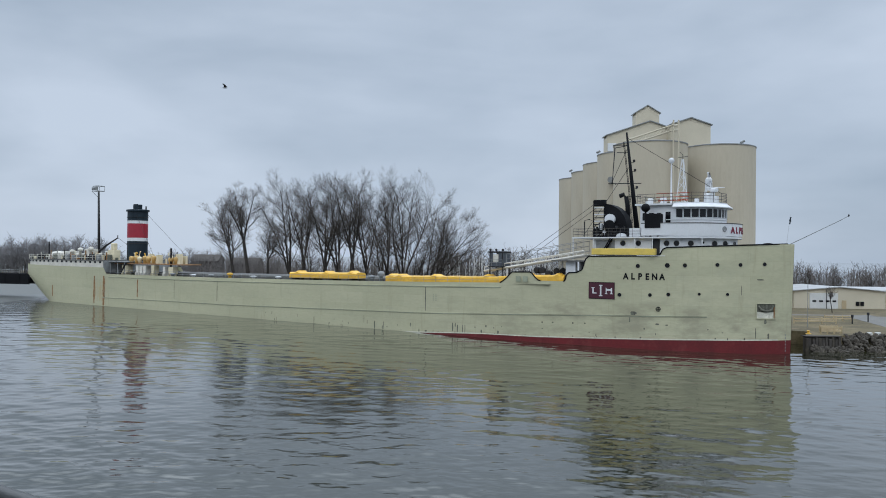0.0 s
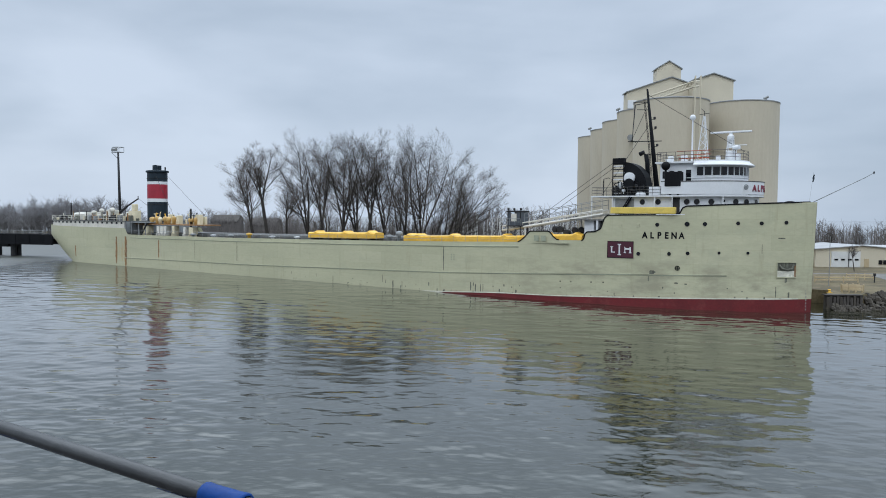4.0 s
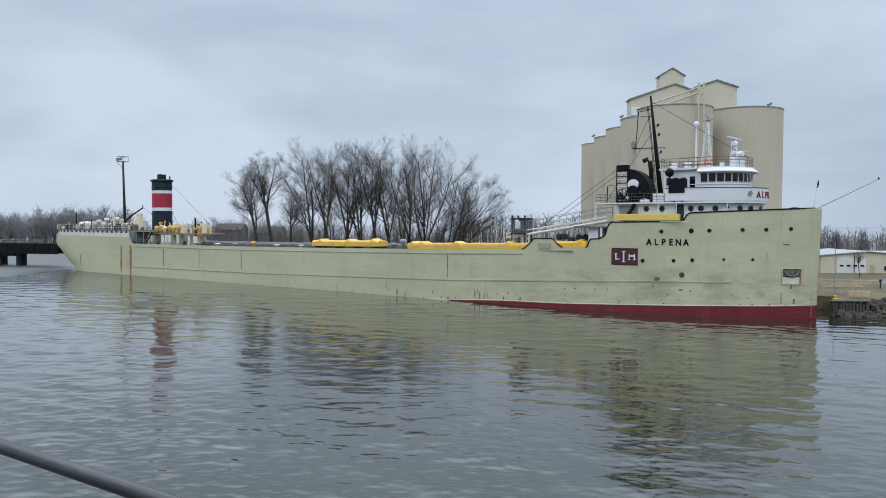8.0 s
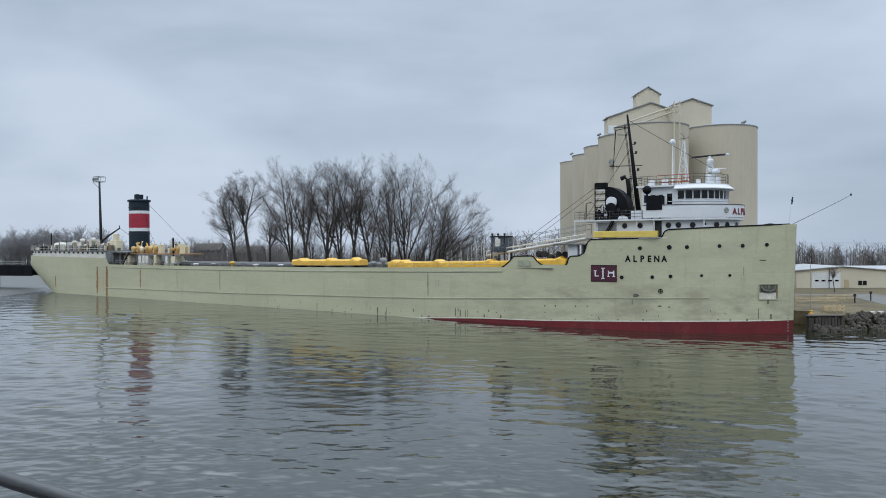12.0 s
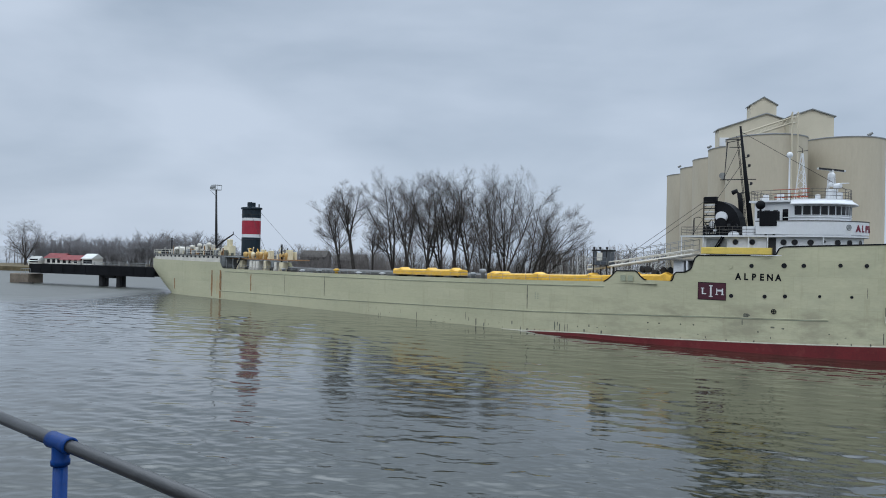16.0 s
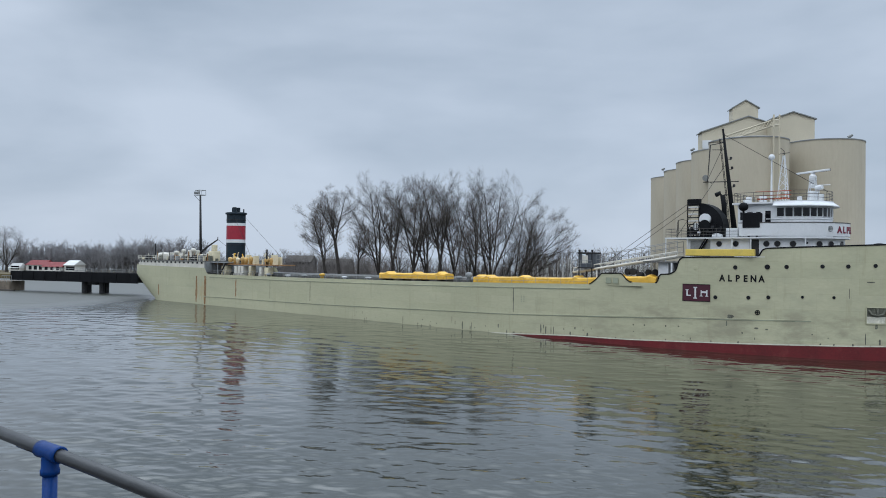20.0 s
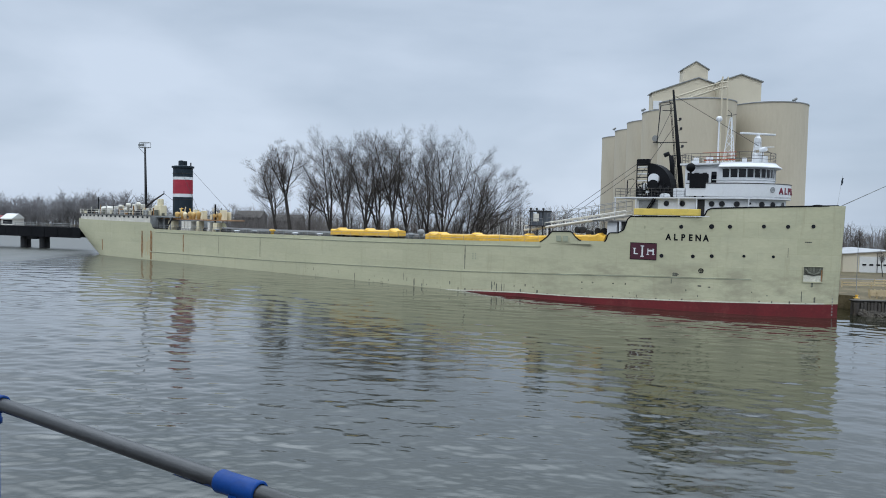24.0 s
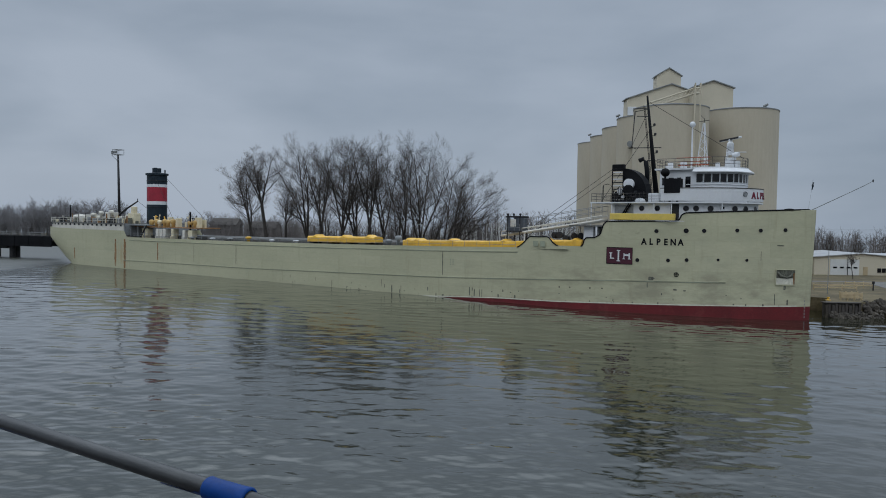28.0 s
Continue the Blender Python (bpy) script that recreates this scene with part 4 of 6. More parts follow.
    bm = B()
    for y in (0.75, 1.15):
        tube(bm, [(18.2, y, 13.3), (18.85, y, 19.4), (19.6, y, 25.6)], 0.035, 4)
    for i in range(36):
        z = 13.6 + i * 0.33
        s = 18.2 + (z - 13.3) * 0.113
        tube(bm, [(s, 0.75, z), (s, 1.15, z)], 0.025, 4)
    part("mast_ladder", bm, BLACK, mast)
    bm = B()
    tube(bm, [(20.9, 0.6, 25.0), (21.25, 0.6, 20.5), (20.7, 0.6, 20.2)], 0.05, 5)
    tube(bm, [(19.2, 0.5, 25.2), (20.9, 0.6, 25.0)], 0.05, 5)
    part("signal_frame", bm, DARK, mast)
    for z in (19.6, 21.8, 23.0):
        s = 17.8 + (z - 13.26) * 0.117
        bm = B()
        lathe(bm, [(0.05, 0), (0.16, 0.05), (0.16, 0.3), (0.05, 0.35)], 10, (s - 0.55, 0.5, z))
        tube(bm, [(s, 0.5, z), (s - 0.55, 0.5, z)], 0.04, 5)
        part("mast_lamp", bm, DARK, mast)
    bm = B()
    for a, b2 in (((19.3, 0.5, 26.2), (7.5, 0.3, 18.5)), ((19.2, 0.5, 25.0), (21.4, 0.5, 20.4)), ((21.0, 0.5, 25.2), (21.3, 0.5, 20.4)), ((18.9, 0.5, 22.6), (24.0, 3.5, 13.4)), ((22.0, 4.2, 17.6), (35.4, 5.2, 8.4)), ((21.9, 4.2, 17.0), (33.9, 5.2, 8.6))):
        tube(bm, [a, b2], 0.028, 4)
    part("rigging", bm, DARK, mast)
    # galley pipe with a hooked top
    bm = B()
    tube(bm, [(18.3, 2.2, 13.26), (18.6, 2.2, 17.4), (18.75, 2.2, 18.4), (19.1, 2.2, 18.75), (19.6, 2.2, 18.55)], 0.28, 10)
    part("exhaust_pipe", bm, BLACK, ship, "black exhaust pipe with a hooked top", True)
    # hose reel: black quarter round housing with a white drum
    bm = B()
    c = (20.0, 14.3)
    prof = [(c[0] + 0.6, c[1] - 0.9)] + [(c[0] + 0.9 - 3.1 * math.sin(t), c[1] + 3.2 * math.cos(t)) for t in np.linspace(0, math.pi / 2, 9)] + [(c[0] - 2.2, c[1] - 0.9)]
    lo = [bm.verts.new((x, 2.4, z)) for x, z in prof]
    hi = [bm.verts.new((x, 4.4, z)) for x, z in prof]
    for i in range(len(prof)):
        j = (i + 1) % len(prof)
        bm.faces.new((lo[i], lo[j], hi[j], hi[i]))
    bm.faces.new(lo), bm.faces.new(hi[::-1])
    reel = part("reel_housing", bm, BLACK, ship, "black quarter-round hose reel housing with a white drum")
    bm = B()
    lathe(bm, [(0.2, -0.25), (0.66, -0.2), (0.66, 0.2), (0.2, 0.25)], 20)
    bmesh.ops.transform(bm, matrix=pose(19.9, 4.7, 15.5, 90, 0, 0), verts=bm.verts)
    part("drum", bm, WHITE, reel)
    bm = B()
    lathe(bm, [(0.15, -0.5), (0.62, -0.48), (0.62, -0.38), (0.4, -0.36), (0.4, 0.36), (0.62, 0.38), (0.62, 0.48), (0.15, 0.5)], 18)
    bmesh.ops.transform(bm, matrix=pose(19.75, 5.35, 14.75, 90, 0, 25), verts=bm.verts)
    part("winch_barrel", bm, BLACK, reel, "black winch barrel")
    bm = B()
    lathe(bm, [(0.1, -0.1), (0.42, -0.08), (0.42, 0.08), (0.1, 0.1)], 18)
    bmesh.ops.transform(bm, matrix=pose(20.9, 4.9, 14.6, 90, 0, 0), verts=bm.verts)
    part("small_drum", bm, WHITE, reel)
    rng = random.Random(8)
    wm = part("winch_bed", (lambda q: (box(q, 17.9, 4.6, 13.26, 21.6, 5.5, 13.5), q)[1])(B()), BLACK, ship, "black winch machinery and pipework")
    for i in range(22):
        bm = B()
        x, z = rng.uniform(17.9, 21.4), rng.uniform(13.5, 14.35)
        w, hh = rng.uniform(0.12, 0.5), rng.uniform(0.12, 0.42)
        y = rng.uniform(4.7, 5.3)
        if i % 3 == 0:
            lathe(bm, [(0.05, -0.12), (w, -0.1), (w, 0.1), (0.05, 0.12)], 12)
            bmesh.ops.transform(bm, matrix=pose(x, y, z, 90, 0, rng.uniform(-30, 30)), verts=bm.verts)
            tube(bm, [(x, y, 13.3), (x, y, z)], 0.06, 5)
        else:
            box(bm, x, y, z, x + w, y + 0.3, z + hh, bevel=0.03)
            tube(bm, [(x + w / 2, y + 0.15, 13.3), (x + w / 2, y + 0.15, z + 0.05)], 0.05, 5)
        part("winch_piece", bm, (BLACK, DARK, DARK)[i % 3] if i != 5 else WHITE, wm)
    for i in range(14):
        bm = B()
        x, z = rng.uniform(17.9, 23.2), rng.uniform(13.6, 15.4)
        x2 = x + rng.uniform(-1.2, 1.2)
        tube(bm, [(x, 5.3, 13.26), (x, 5.3, z), ((x + x2) / 2, 5.3, z + 0.25), (x2, 5.3, z + 0.1), (x2, 5.3, 13.6)], 0.05, 6)
        part("pipe", bm, BLACK, wm)
    for i in range(10):
        bm = B()
        box(bm, 20.7, 3.8, 13.6 + i * 0.42, 22.2, 4.5, 13.7 + i * 0.42)
        part("rack_shelf", bm, DARK if i % 2 else WHITE, ship)
    for x in (20.75, 22.15):
        bm = B()
        tube(bm, [(x, 4.5, 13.26), (x, 4.5, 17.9)], 0.07, 6)
        part("rack_post", bm, BLACK, ship)
    bm = B()
    box(bm, 20.7, 3.8, 17.2, 22.2, 4.5, 18.0, bevel=0.05)
    part("rack_box", bm, BLACK, ship)
    bm = B()
    box(bm, 13.1, 5.2, 14.3, 15.0, 6.3, 16.0, bevel=0.08)
    box(bm, 13.5, 5.5, 13.26, 13.7, 5.7, 14.4), box(bm, 14.4, 5.5, 13.26, 14.6, 5.7, 14.4)
    lb = part("black_locker", bm, BLACK, ship, "black equipment box on legs")
    bm = B()
    bmesh.ops.create_uvsphere(bm, u_segments=14, v_segments=8, radius=0.52, matrix=Matrix.Translation((15.1, 5.6, 16.75)))
    tube(bm, [(15.1, 5.6, 15.6), (15.1, 5.6, 16.7)], 0.12, 8)
    part("loud_hailer", bm, BLACK, lb, smooth=True)
    bm = B()
    lathe(bm, [(0.6, 0), (0.62, 0.2), (0.45, 0.42), (0.1, 0.48)], 16, (18.2, 5.3, 13.26))
    part("white_tank", bm, WHITE, ship, smooth=True)
    bm = B()
    box(bm, 15.7, 4.9, 13.26, 17.1, 5.7, 14.35, bevel=0.12)
    part("white_locker", bm, WHITE, ship)
    bm = B()
    rp = [(13.4, 6.1, 13.26), (24.2, 6.1, 13.26), (24.2, -6.1, 13.26)]
    railing(bm, rp, 1.05, 1.6, 0.024)
    part("boat_deck_railing", bm, RAILGREY, ship)
    # yellow gangway lying on the forecastle edge
    bm = B()
    box(bm, 13.4, 6.6, 11.08, 21.3, 7.15, 11.85, pose(0, 0, 0), 0.05)
    gw = part("gangway", bm, GANGWAY, ship, "yellow stowed gangway with a pale handrail")
    bm = B()
    for i in range(5):
        tube(bm, [(13.8 + i * 1.75, 7.25, 10.9), (13.8 + i * 1.75, 7.25, 11.0)], 0.03, 5)
    tube(bm, [(12.2, 7.3, 11.0), (21.3, 7.25, 10.95)], 0.04, 6)
    part("handrail", bm, WHITE, gw)
    # stair and small fittings at the break
    bm = B()
    box(bm, 23.1, 5.6, 7.3, 24.4, 7.8, 10.2, bevel=0.05)
    part("vent_locker", bm, WHITE, ship, "white vent locker below the forecastle")
    bm = B()
    for i in range(8):
        box(bm, 20.55 - i * 0.19, 5.7, 10.5 + i * 0.31, 20.85 - i * 0.19, 6.3, 10.58 + i * 0.31)
    for y in (5.7, 6.3):
        tube(bm, [(20.9, y, 10.35), (19.2, y, 13.1)], 0.09, 5)
    part("side_ladder", bm, BLACK, ship)


build_forward_house()


def build_conveyor():
    """The inclined walkway from the operator cab up to the forward house."""
    y0, y1 = 4.6, 6.4
    a, b2 = Vector((37.0, 0, 8.75)), Vector((22.6, 0, 11.0))
    bm = B()
    for y in (y0, y1):
        tube(bm, [(a.x, y, a.z), (b2.x, y, b2.z)], 0.16, 6)
        tube(bm, [(a.x, y, a.z + 0.55), (b2.x, y, b2.z + 0.55)], 0.09, 6)
    n = 14
    for i in range(n + 1):
        p = a.lerp(b2, i / n)
        tube(bm, [(p.x, y0, p.z), (p.x, y1, p.z)], 0.07, 5)
        for y in (y0, y1):
            tube(bm, [(p.x, y, p.z), (p.x, y, p.z + 0.55)], 0.05, 5)
    walkway = part("inclined_walkway", bm, OLDWHITE, ship, "white inclined truss walkway with pipe handrails")
    for y in (y0, y1):
        bm = B()
        railing(bm, [(a.x - 3.4, y, a.z + 1.05), (b2.x, y, b2.z + 0.55)], 1.25, 1.9, 0.035, 2)
        part("handrail", bm, STEEL, walkway)
    for s in (25.5, 33.5):
        z = a.z + (a.x - s) / (a.x - b2.x) * (b2.z - a.z)
        for y in (y0, y1):
            bm = B()
            tube(bm, [(s, y, 7.0), (s, y, z)], 0.1, 6)
            part("trestle", bm, WHITE, walkway)
    cab = new("operator_cab")
    cab.parent = ship
    cab["label"] = "dark framed operator cab on the deck"
    for x in (34.0, 35.9):
        for y in (4.9, 6.8):
            bm = B()
            tube(bm, [(x, y, 6.9), (x, y, 11.3)], 0.08, 6)
            part("cab_post", bm, DARK, cab)
    for z0, z1, nm in ((11.2, 11.42, "cab_roof"), (9.3, 9.45, "cab_floor")):
        bm = B()
        box(bm, 33.8, 4.7, z0, 36.1, 6.95, z1, bevel=0.04)
        part(nm, bm, DARK, cab)
    for x0, y0, x1, y1, z0, z1 in ((33.9, 4.9, 34.0, 6.8, 9.45, 11.2), (34.0, 4.85, 35.9, 4.93, 9.45, 11.2), (34.0, 6.75, 34.5, 6.82, 9.45, 11.2), (35.5, 6.75, 35.9, 6.82, 9.45, 11.2), (34.5, 6.75, 35.5, 6.81, 9.45, 9.9)):
        bm = B()
        box(bm, x0, y0, z0, x1, y1, z1)
        part("cab_panel", bm, CABGREY, cab)
    bm = B()
    box(bm, 34.6, 6.76, 10.0, 35.4, 6.86, 11.0, bevel=0.03)
    part("white_board", bm, OLDWHITE, cab)
    bm = B()
    railing(bm, [(33.9, 7.0, 9.45), (37.2, 7.0, 9.45)], 0.9, 0.8, 0.025, 2)
    part("cab_railing", bm, STEEL, cab)
    for x in (34.0, 35.0, 35.9):
        bm = B()
        lathe(bm, [(0.06, 0), (0.16, 0.1), (0.16, 0.28), (0.08, 0.34)], 8, (x, 6.7, 11.42))
        part("deck_lamp", bm, DARK, cab)


build_conveyor()


def yellow_cover(s0, s1, y0, y1, z0, h, bumps, seed):
    """A stowed boom under yellow covers, with humps along its top."""
    rng = random.Random(seed)
    bm = B()
    n = int((s1 - s0) / 0.28)
    rows = []
    for i in range(n + 1):
        s = s0 + (s1 - s0) * i / n
        top = h + rng.uniform(-0.03, 0.03) + sum(0.3 * math.exp(-((s - c) / 0.32) ** 2) for c in bumps)
        base = ramp(s, SPAR) + z0
        rows.append([bm.verts.new((s + rng.uniform(-0.03, 0.03), y, base + z)) for y, z in ((y0, 0), (y0, top * 0.8), (y0 + 0.3, top), (y1 - 0.3, top), (y1 - 0.04, top * 0.82), (y1 + rng.uniform(-0.04, 0.03), top * 0.45), (y1, 0))])
    for a, b2 in zip(rows, rows[1:]):
        for k in range(6):
            bm.faces.new((a[k], a[k + 1], b2[k + 1], b2[k]))
    bm.faces.new(rows[0]), bm.faces.new(rows[-1][::-1])
    return bm


def build_deck_gear():
    c = part("hatch_crane_cover", yellow_cover(58.6, 72.8, 5.6, 7.8, 0.4, 0.9, (60, 65.0, 71.2), 1), YELLOW, ship, "yellow covered deck boom on a raised carriage")
    for s in (60, 64, 68, 72):
        bm = B()
        box(bm, s - 0.5, 5.8, ramp(s, SPAR), s + 0.5, 7.7, ramp(s, SPAR) + 0.5)
        part("carriage", bm, DARK, c)
    part("hatch_crane_cover", yellow_cover(32.8, 53.0, 5.6, 7.8, 0.1, 0.85, (36, 44.5, 50.6, 52.2), 2), YELLOW, ship, "yellow covered deck boom lying along the deck")
    part("deck_cover", yellow_cover(24.5, 30.2, 6.6, 8.2, 0.1, 1.05, (25.4, 29.5), 3), YELLOW, ship, "yellow covered gear with cable drums")
    rng = random.Random(5)
    for s in (24.6, 25.4, 26.3, 27.4, 28.3, 29.0):
        bm = B()
        lathe(bm, [(0.25, -0.3), (0.42, -0.28), (0.42, 0.28), (0.25, 0.3)], 12)
        bmesh.ops.transform(bm, matrix=pose(s, 6.4, 8.7 + rng.uniform(-0.1, 0.35), 90, 0, rng.uniform(-30, 30)), verts=bm.verts)
        part("cable_drum", bm, DARK, ship)
    bm = B()
    box(bm, 24.4, 5.6, 7.3, 29.4, 6.5, 8.4)
    part("drum_stand", bm, DARK, ship)
    # hatch coamings down the deck, low grey boxes
    for i in range(17):
        s = 34 + i * 5.0
        bm = B()
        box(bm, s, -5.2, ramp(s, SPAR), s + 3.4, 5.2, ramp(s, SPAR) + 0.55, bevel=0.06)
        part("hatch_cover", bm, DECK, ship)
    for s, h, mat in ((54.3, 1.4, STEEL), (56.2, 0.9, STEEL), (88.0, 0.9, YELLOW), (93, 0.6, STEEL), (82, 0.5, WHITE), (76, 0.5, WHITE), (98, 0.5, WHITE), (104, 0.6, STEEL)):
        bm = B()
        lathe(bm, [(0.3, 0), (0.3, h * 0.6), (0.55, h * 0.7), (0.5, h), (0.2, h * 1.1)], 12, (s, 7.2, ramp(s, SPAR)))
        part("deck_vent", bm, mat, ship, smooth=True)
    bm = B()
    for y in (8.75,):
        pts = [(s, y, ramp(s, SPAR)) for s in np.linspace(33.5, 121, 45)]
        for k in (0.5, 0.95):
            tube(bm, [(x, yy, z + k) for x, yy, z in pts], 0.02, 4)
        for x, yy, z in pts:
            tube(bm, [(x, yy, z), (x, yy, z + 0.95)], 0.025, 4)
    part("deck_lifeline", bm, STEEL, ship)
    for s in (71.8, 52.0):
        bm = B()
        tube(bm, [(s, 4.4, 6.6), (s, 4.4, 10.0)], 0.06, 6)
        tube(bm, [(s - 0.9, 4.4, 9.9), (s + 0.9, 4.4, 10.05)], 0.06, 6)
        part("lamp_post", bm, STEEL, ship)
    # shackles and freeing ports
    for s in (30.4, 29.4):
        bm = B()
        box(bm, s - 0.35, 9.0, 7.55, s + 0.35, 9.03, 8.25)
        part("freeing_port", bm, SEAM, ship)


build_deck_gear()


def build_aft():
    # after house behind a windowed white side wall
    bm = B()
    out = [(s, hull_b(s, 0.92) - 0.35) for s in (124.6, 128, 132, 136, 140, 144, 148, 152, 155, 157.5, 158.6)]
    prism(bm, out + [(s, -b2) for s, b2 in out[::-1]], 6.75, 8.95)
    house = part("after_house", bm, OLDWHITE, ship, "white after house with a row of square windows")
    bm = B()
    out2 = [(s, hull_b(s, 0.92) - 0.15) for s in (124.2, 128, 132, 136, 140, 144, 148, 152, 155, 157.7, 158.9)]
    prism(bm, out2 + [(s, -b2) for s, b2 in out2[::-1]], 8.95, 9.08)
    part("house_deck", bm, DECK, house)
    for i in range(18):
        s = 125.6 + i * 1.8
        y = hull_b(s, 0.92) - 0.35
        d = (hull_b(s + 0.3, 0.92) - hull_b(s - 0.3, 0.92)) / 0.6
        bm = B()
        box(bm, -0.32, -0.04, 8.48, 0.3, 0.04, 8.86, pose(s, y, 0, 0, 0, math.degrees(math.atan(d))))
        part("window", bm, GLASS, house)
    bm = B()
    rp = [(x, y, 9.05) for x, y in out2]
    railing(bm, rp, 1.0, 2.0, 0.03, 2)
    part("stern_railing", bm, OLDWHITE, house)
    bm = B()
    box(bm, 124.2, -8.2, 6.5, 124.5, 8.5, 8.95)
    box(bm, 124.2, 8.4, 6.5, 127.0, 8.62, 8.95)
    part("passage_bulkhead", bm, STEEL, house, "grey bulkhead at the passage")
    # forward end of the after house, dark passage with posts and a ramp
    bm = B()
    box(bm, 119.0, 2.0, 8.75, 124.6, 7.6, 8.9)
    for s in (119.2, 121.5, 124.0):
        tube(bm, [(s, 7.4, 6.2), (s, 7.4, 8.8)], 0.1, 6)
    part("passage", bm, STEEL, ship)
    bm = B()
    tube(bm, [(120.4, 7.6, 6.3), (118.2, 7.6, 8.8)], 0.16, 6)
    part("deck_stair", bm, DARK, ship)
    # funnel
    st = new("funnel")
    st.parent, st.location = ship, (126.3, 0, 0)
    st["label"] = "dark navy funnel with a red band between white stripes"
    levels = ((8.7, 13.1, NAVY, "lower_casing"), (13.1, 13.8, WHITE, "white_stripe"), (13.8, 16.8, STACKRED, "red_band"), (16.8, 17.4, WHITE, "white_stripe"), (17.4, 19.5, NAVY, "upper_casing"))
    for z0, z1, mat, nm in levels:
        bm = B()
        lathe(bm, [(1, z0), (1, z1)], 28, sx=2.25, sy=1.95)
        part(nm, bm, mat, st, smooth=False)
    bm = B()
    lathe(bm, [(1.0, 19.3), (1.13, 19.35), (1.13, 19.7), (0.9, 19.8)], 28, sx=2.25, sy=1.95)
    part("cap_ring", bm, NAVY, st)
    for x, y in ((1.0, 0.0), (-0.3, 0.6), (0.4, -0.8)):
        bm = B()
        lathe(bm, [(0.4, 19.7), (0.4, 20.9), (0.34, 20.9), (0.34, 19.9)], 14, (x, y, 0))
        part("exhaust_uptake", bm, NAVY, st)
    bm = B()
    tube(bm, [(-1.5, -0.9, 19.6), (-1.5, -0.9, 20.5)], 0.14, 8)
    part("whistle", bm, DARK, st)
    bm = B()
    for y in (1.4, -1.4):
        tube(bm, [(-1.6, y, 18.6), (-13.0, y * 3, 8.6)], 0.03, 4)
    part("funnel_stay", bm, DARK, st)
    bm = B()
    for z in (12.6, 18.1):
        tube(bm, [(2.3 * math.cos(t), 2.0 * math.sin(t), z) for t in np.linspace(0, 2 * math.pi, 29)], 0.06, 5)
    part("funnel_band", bm, DARK, st)
    # machinery on the boat deck
    rng = random.Random(11)
    for s, y, h, r in ((119.6, 5.6, 2.3, 0.7), (118.4, 5.2, 2.5, 0.65), (117.0, 5.5, 2.2, 0.62), (115.8, 5.1, 2.5, 0.7), (114.3, 5.4, 2.3, 0.62), (113.2, 5.0, 2.6, 0.6), (107.3, 5.3, 2.1, 0.7), (106.2, 5.0, 2.3, 0.6)):
        r, h = r * 0.8, h * 0.82
        bm = B()
        lathe(bm, [(r * 0.75, 0), (r * 0.8, h * 0.3), (r * 1.05, h * 0.38), (r * 1.1, h * 0.6), (r * 0.9, h * 0.72), (r * 0.3, h * 0.78)], 12, (s, y, 8.5), 1.0, 0.8)
        part("cowl_ventilator", bm, VENTYELLOW if rng.random() < 0.75 else CREAM, ship, "faded yellow cowl ventilator", True)
    for i in range(16):
        x, y = rng.uniform(105.0, 121), rng.uniform(2, 4.6)
        bm = B()
        box(bm, x, y, 8.55, x + rng.uniform(0.4, 1.4), y + rng.uniform(0.4, 1), 8.6 + rng.uniform(0.6, 1.9), bevel=0.06)
        part("deck_machine", bm, rng.choice((CREAM, CREAM, VENTYELLOW, STEEL)), ship)
    for i in range(8):
        x = rng.uniform(105, 121)
        bm = B()
        tube(bm, [(x, 4.5, 8.5), (x, 4.5, rng.uniform(9.8, 10.8)), (x + rng.uniform(-0.9, 0.9), 4.6, rng.uniform(10.2, 11.0))], 0.12, 6)
        part("vent_pipe", bm, rng.choice((CREAM, DARK, YELLOW)), ship)
    bm = B()
    box(bm, 102.5, 2.0, 8.4, 124, 6.6, 8.58)
    part("engine_deck", bm, RUST, ship, "rusty raised machinery deck")
    for s, w, h in ((120.4, 1.9, 2.0), (116.2, 0.9, 2.0), (115.0, 0.9, 2.0), (113.9, 0.9, 2.0), (111.2, 0.8, 2.1), (107.6, 0.7, 1.9), (105.6, 1.3, 1.9)):
        bm = B()
        box(bm, s - w / 2, 5.4, 6.75, s + w / 2, 6.6, 6.15 + h, bevel=0.05)
        for dx in (-0.3, 0.3):
            box(bm, s + dx * w - 0.1, 5.6, 6.2, s + dx * w + 0.1, 6.8, 6.8)
        part("deck_locker", bm, OLDWHITE if int(s) % 3 else CREAM, ship, "white deck locker")
    bm = B()
    tube(bm, [(107.0, 5.5, 6.3), (107.0, 5.5, 11.6)], 0.16, 8)
    part("vent_pole", bm, BLACK, ship, "black vent pole")
    bm = B()
    tube(bm, [(158.0, 2.0, 8.7), (158.0, 2.0, 13.0)], 0.13, 8)
    part("stern_pole", bm, BLACK, ship, "black pole on the after deck")
    bm = B()
    lathe(bm, [(0.2, -2.4), (0.75, -2.1), (0.85, 0), (0.75, 2.1), (0.2, 2.4)], 14)
    bmesh.ops.transform(bm, matrix=pose(151.0, 3.4, 10.0, 0, 90, 0), verts=bm.verts)
    part("lifeboat", bm, OLDWHITE, ship, "white covered lifeboat in its cradle", True)
    bm = B()
    for x in (149.5, 152.5):
        box(bm, x - 0.1, 2.6, 8.9, x + 0.1, 4.2, 9.7)
    part("boat_cradle", bm, STEEL, ship)
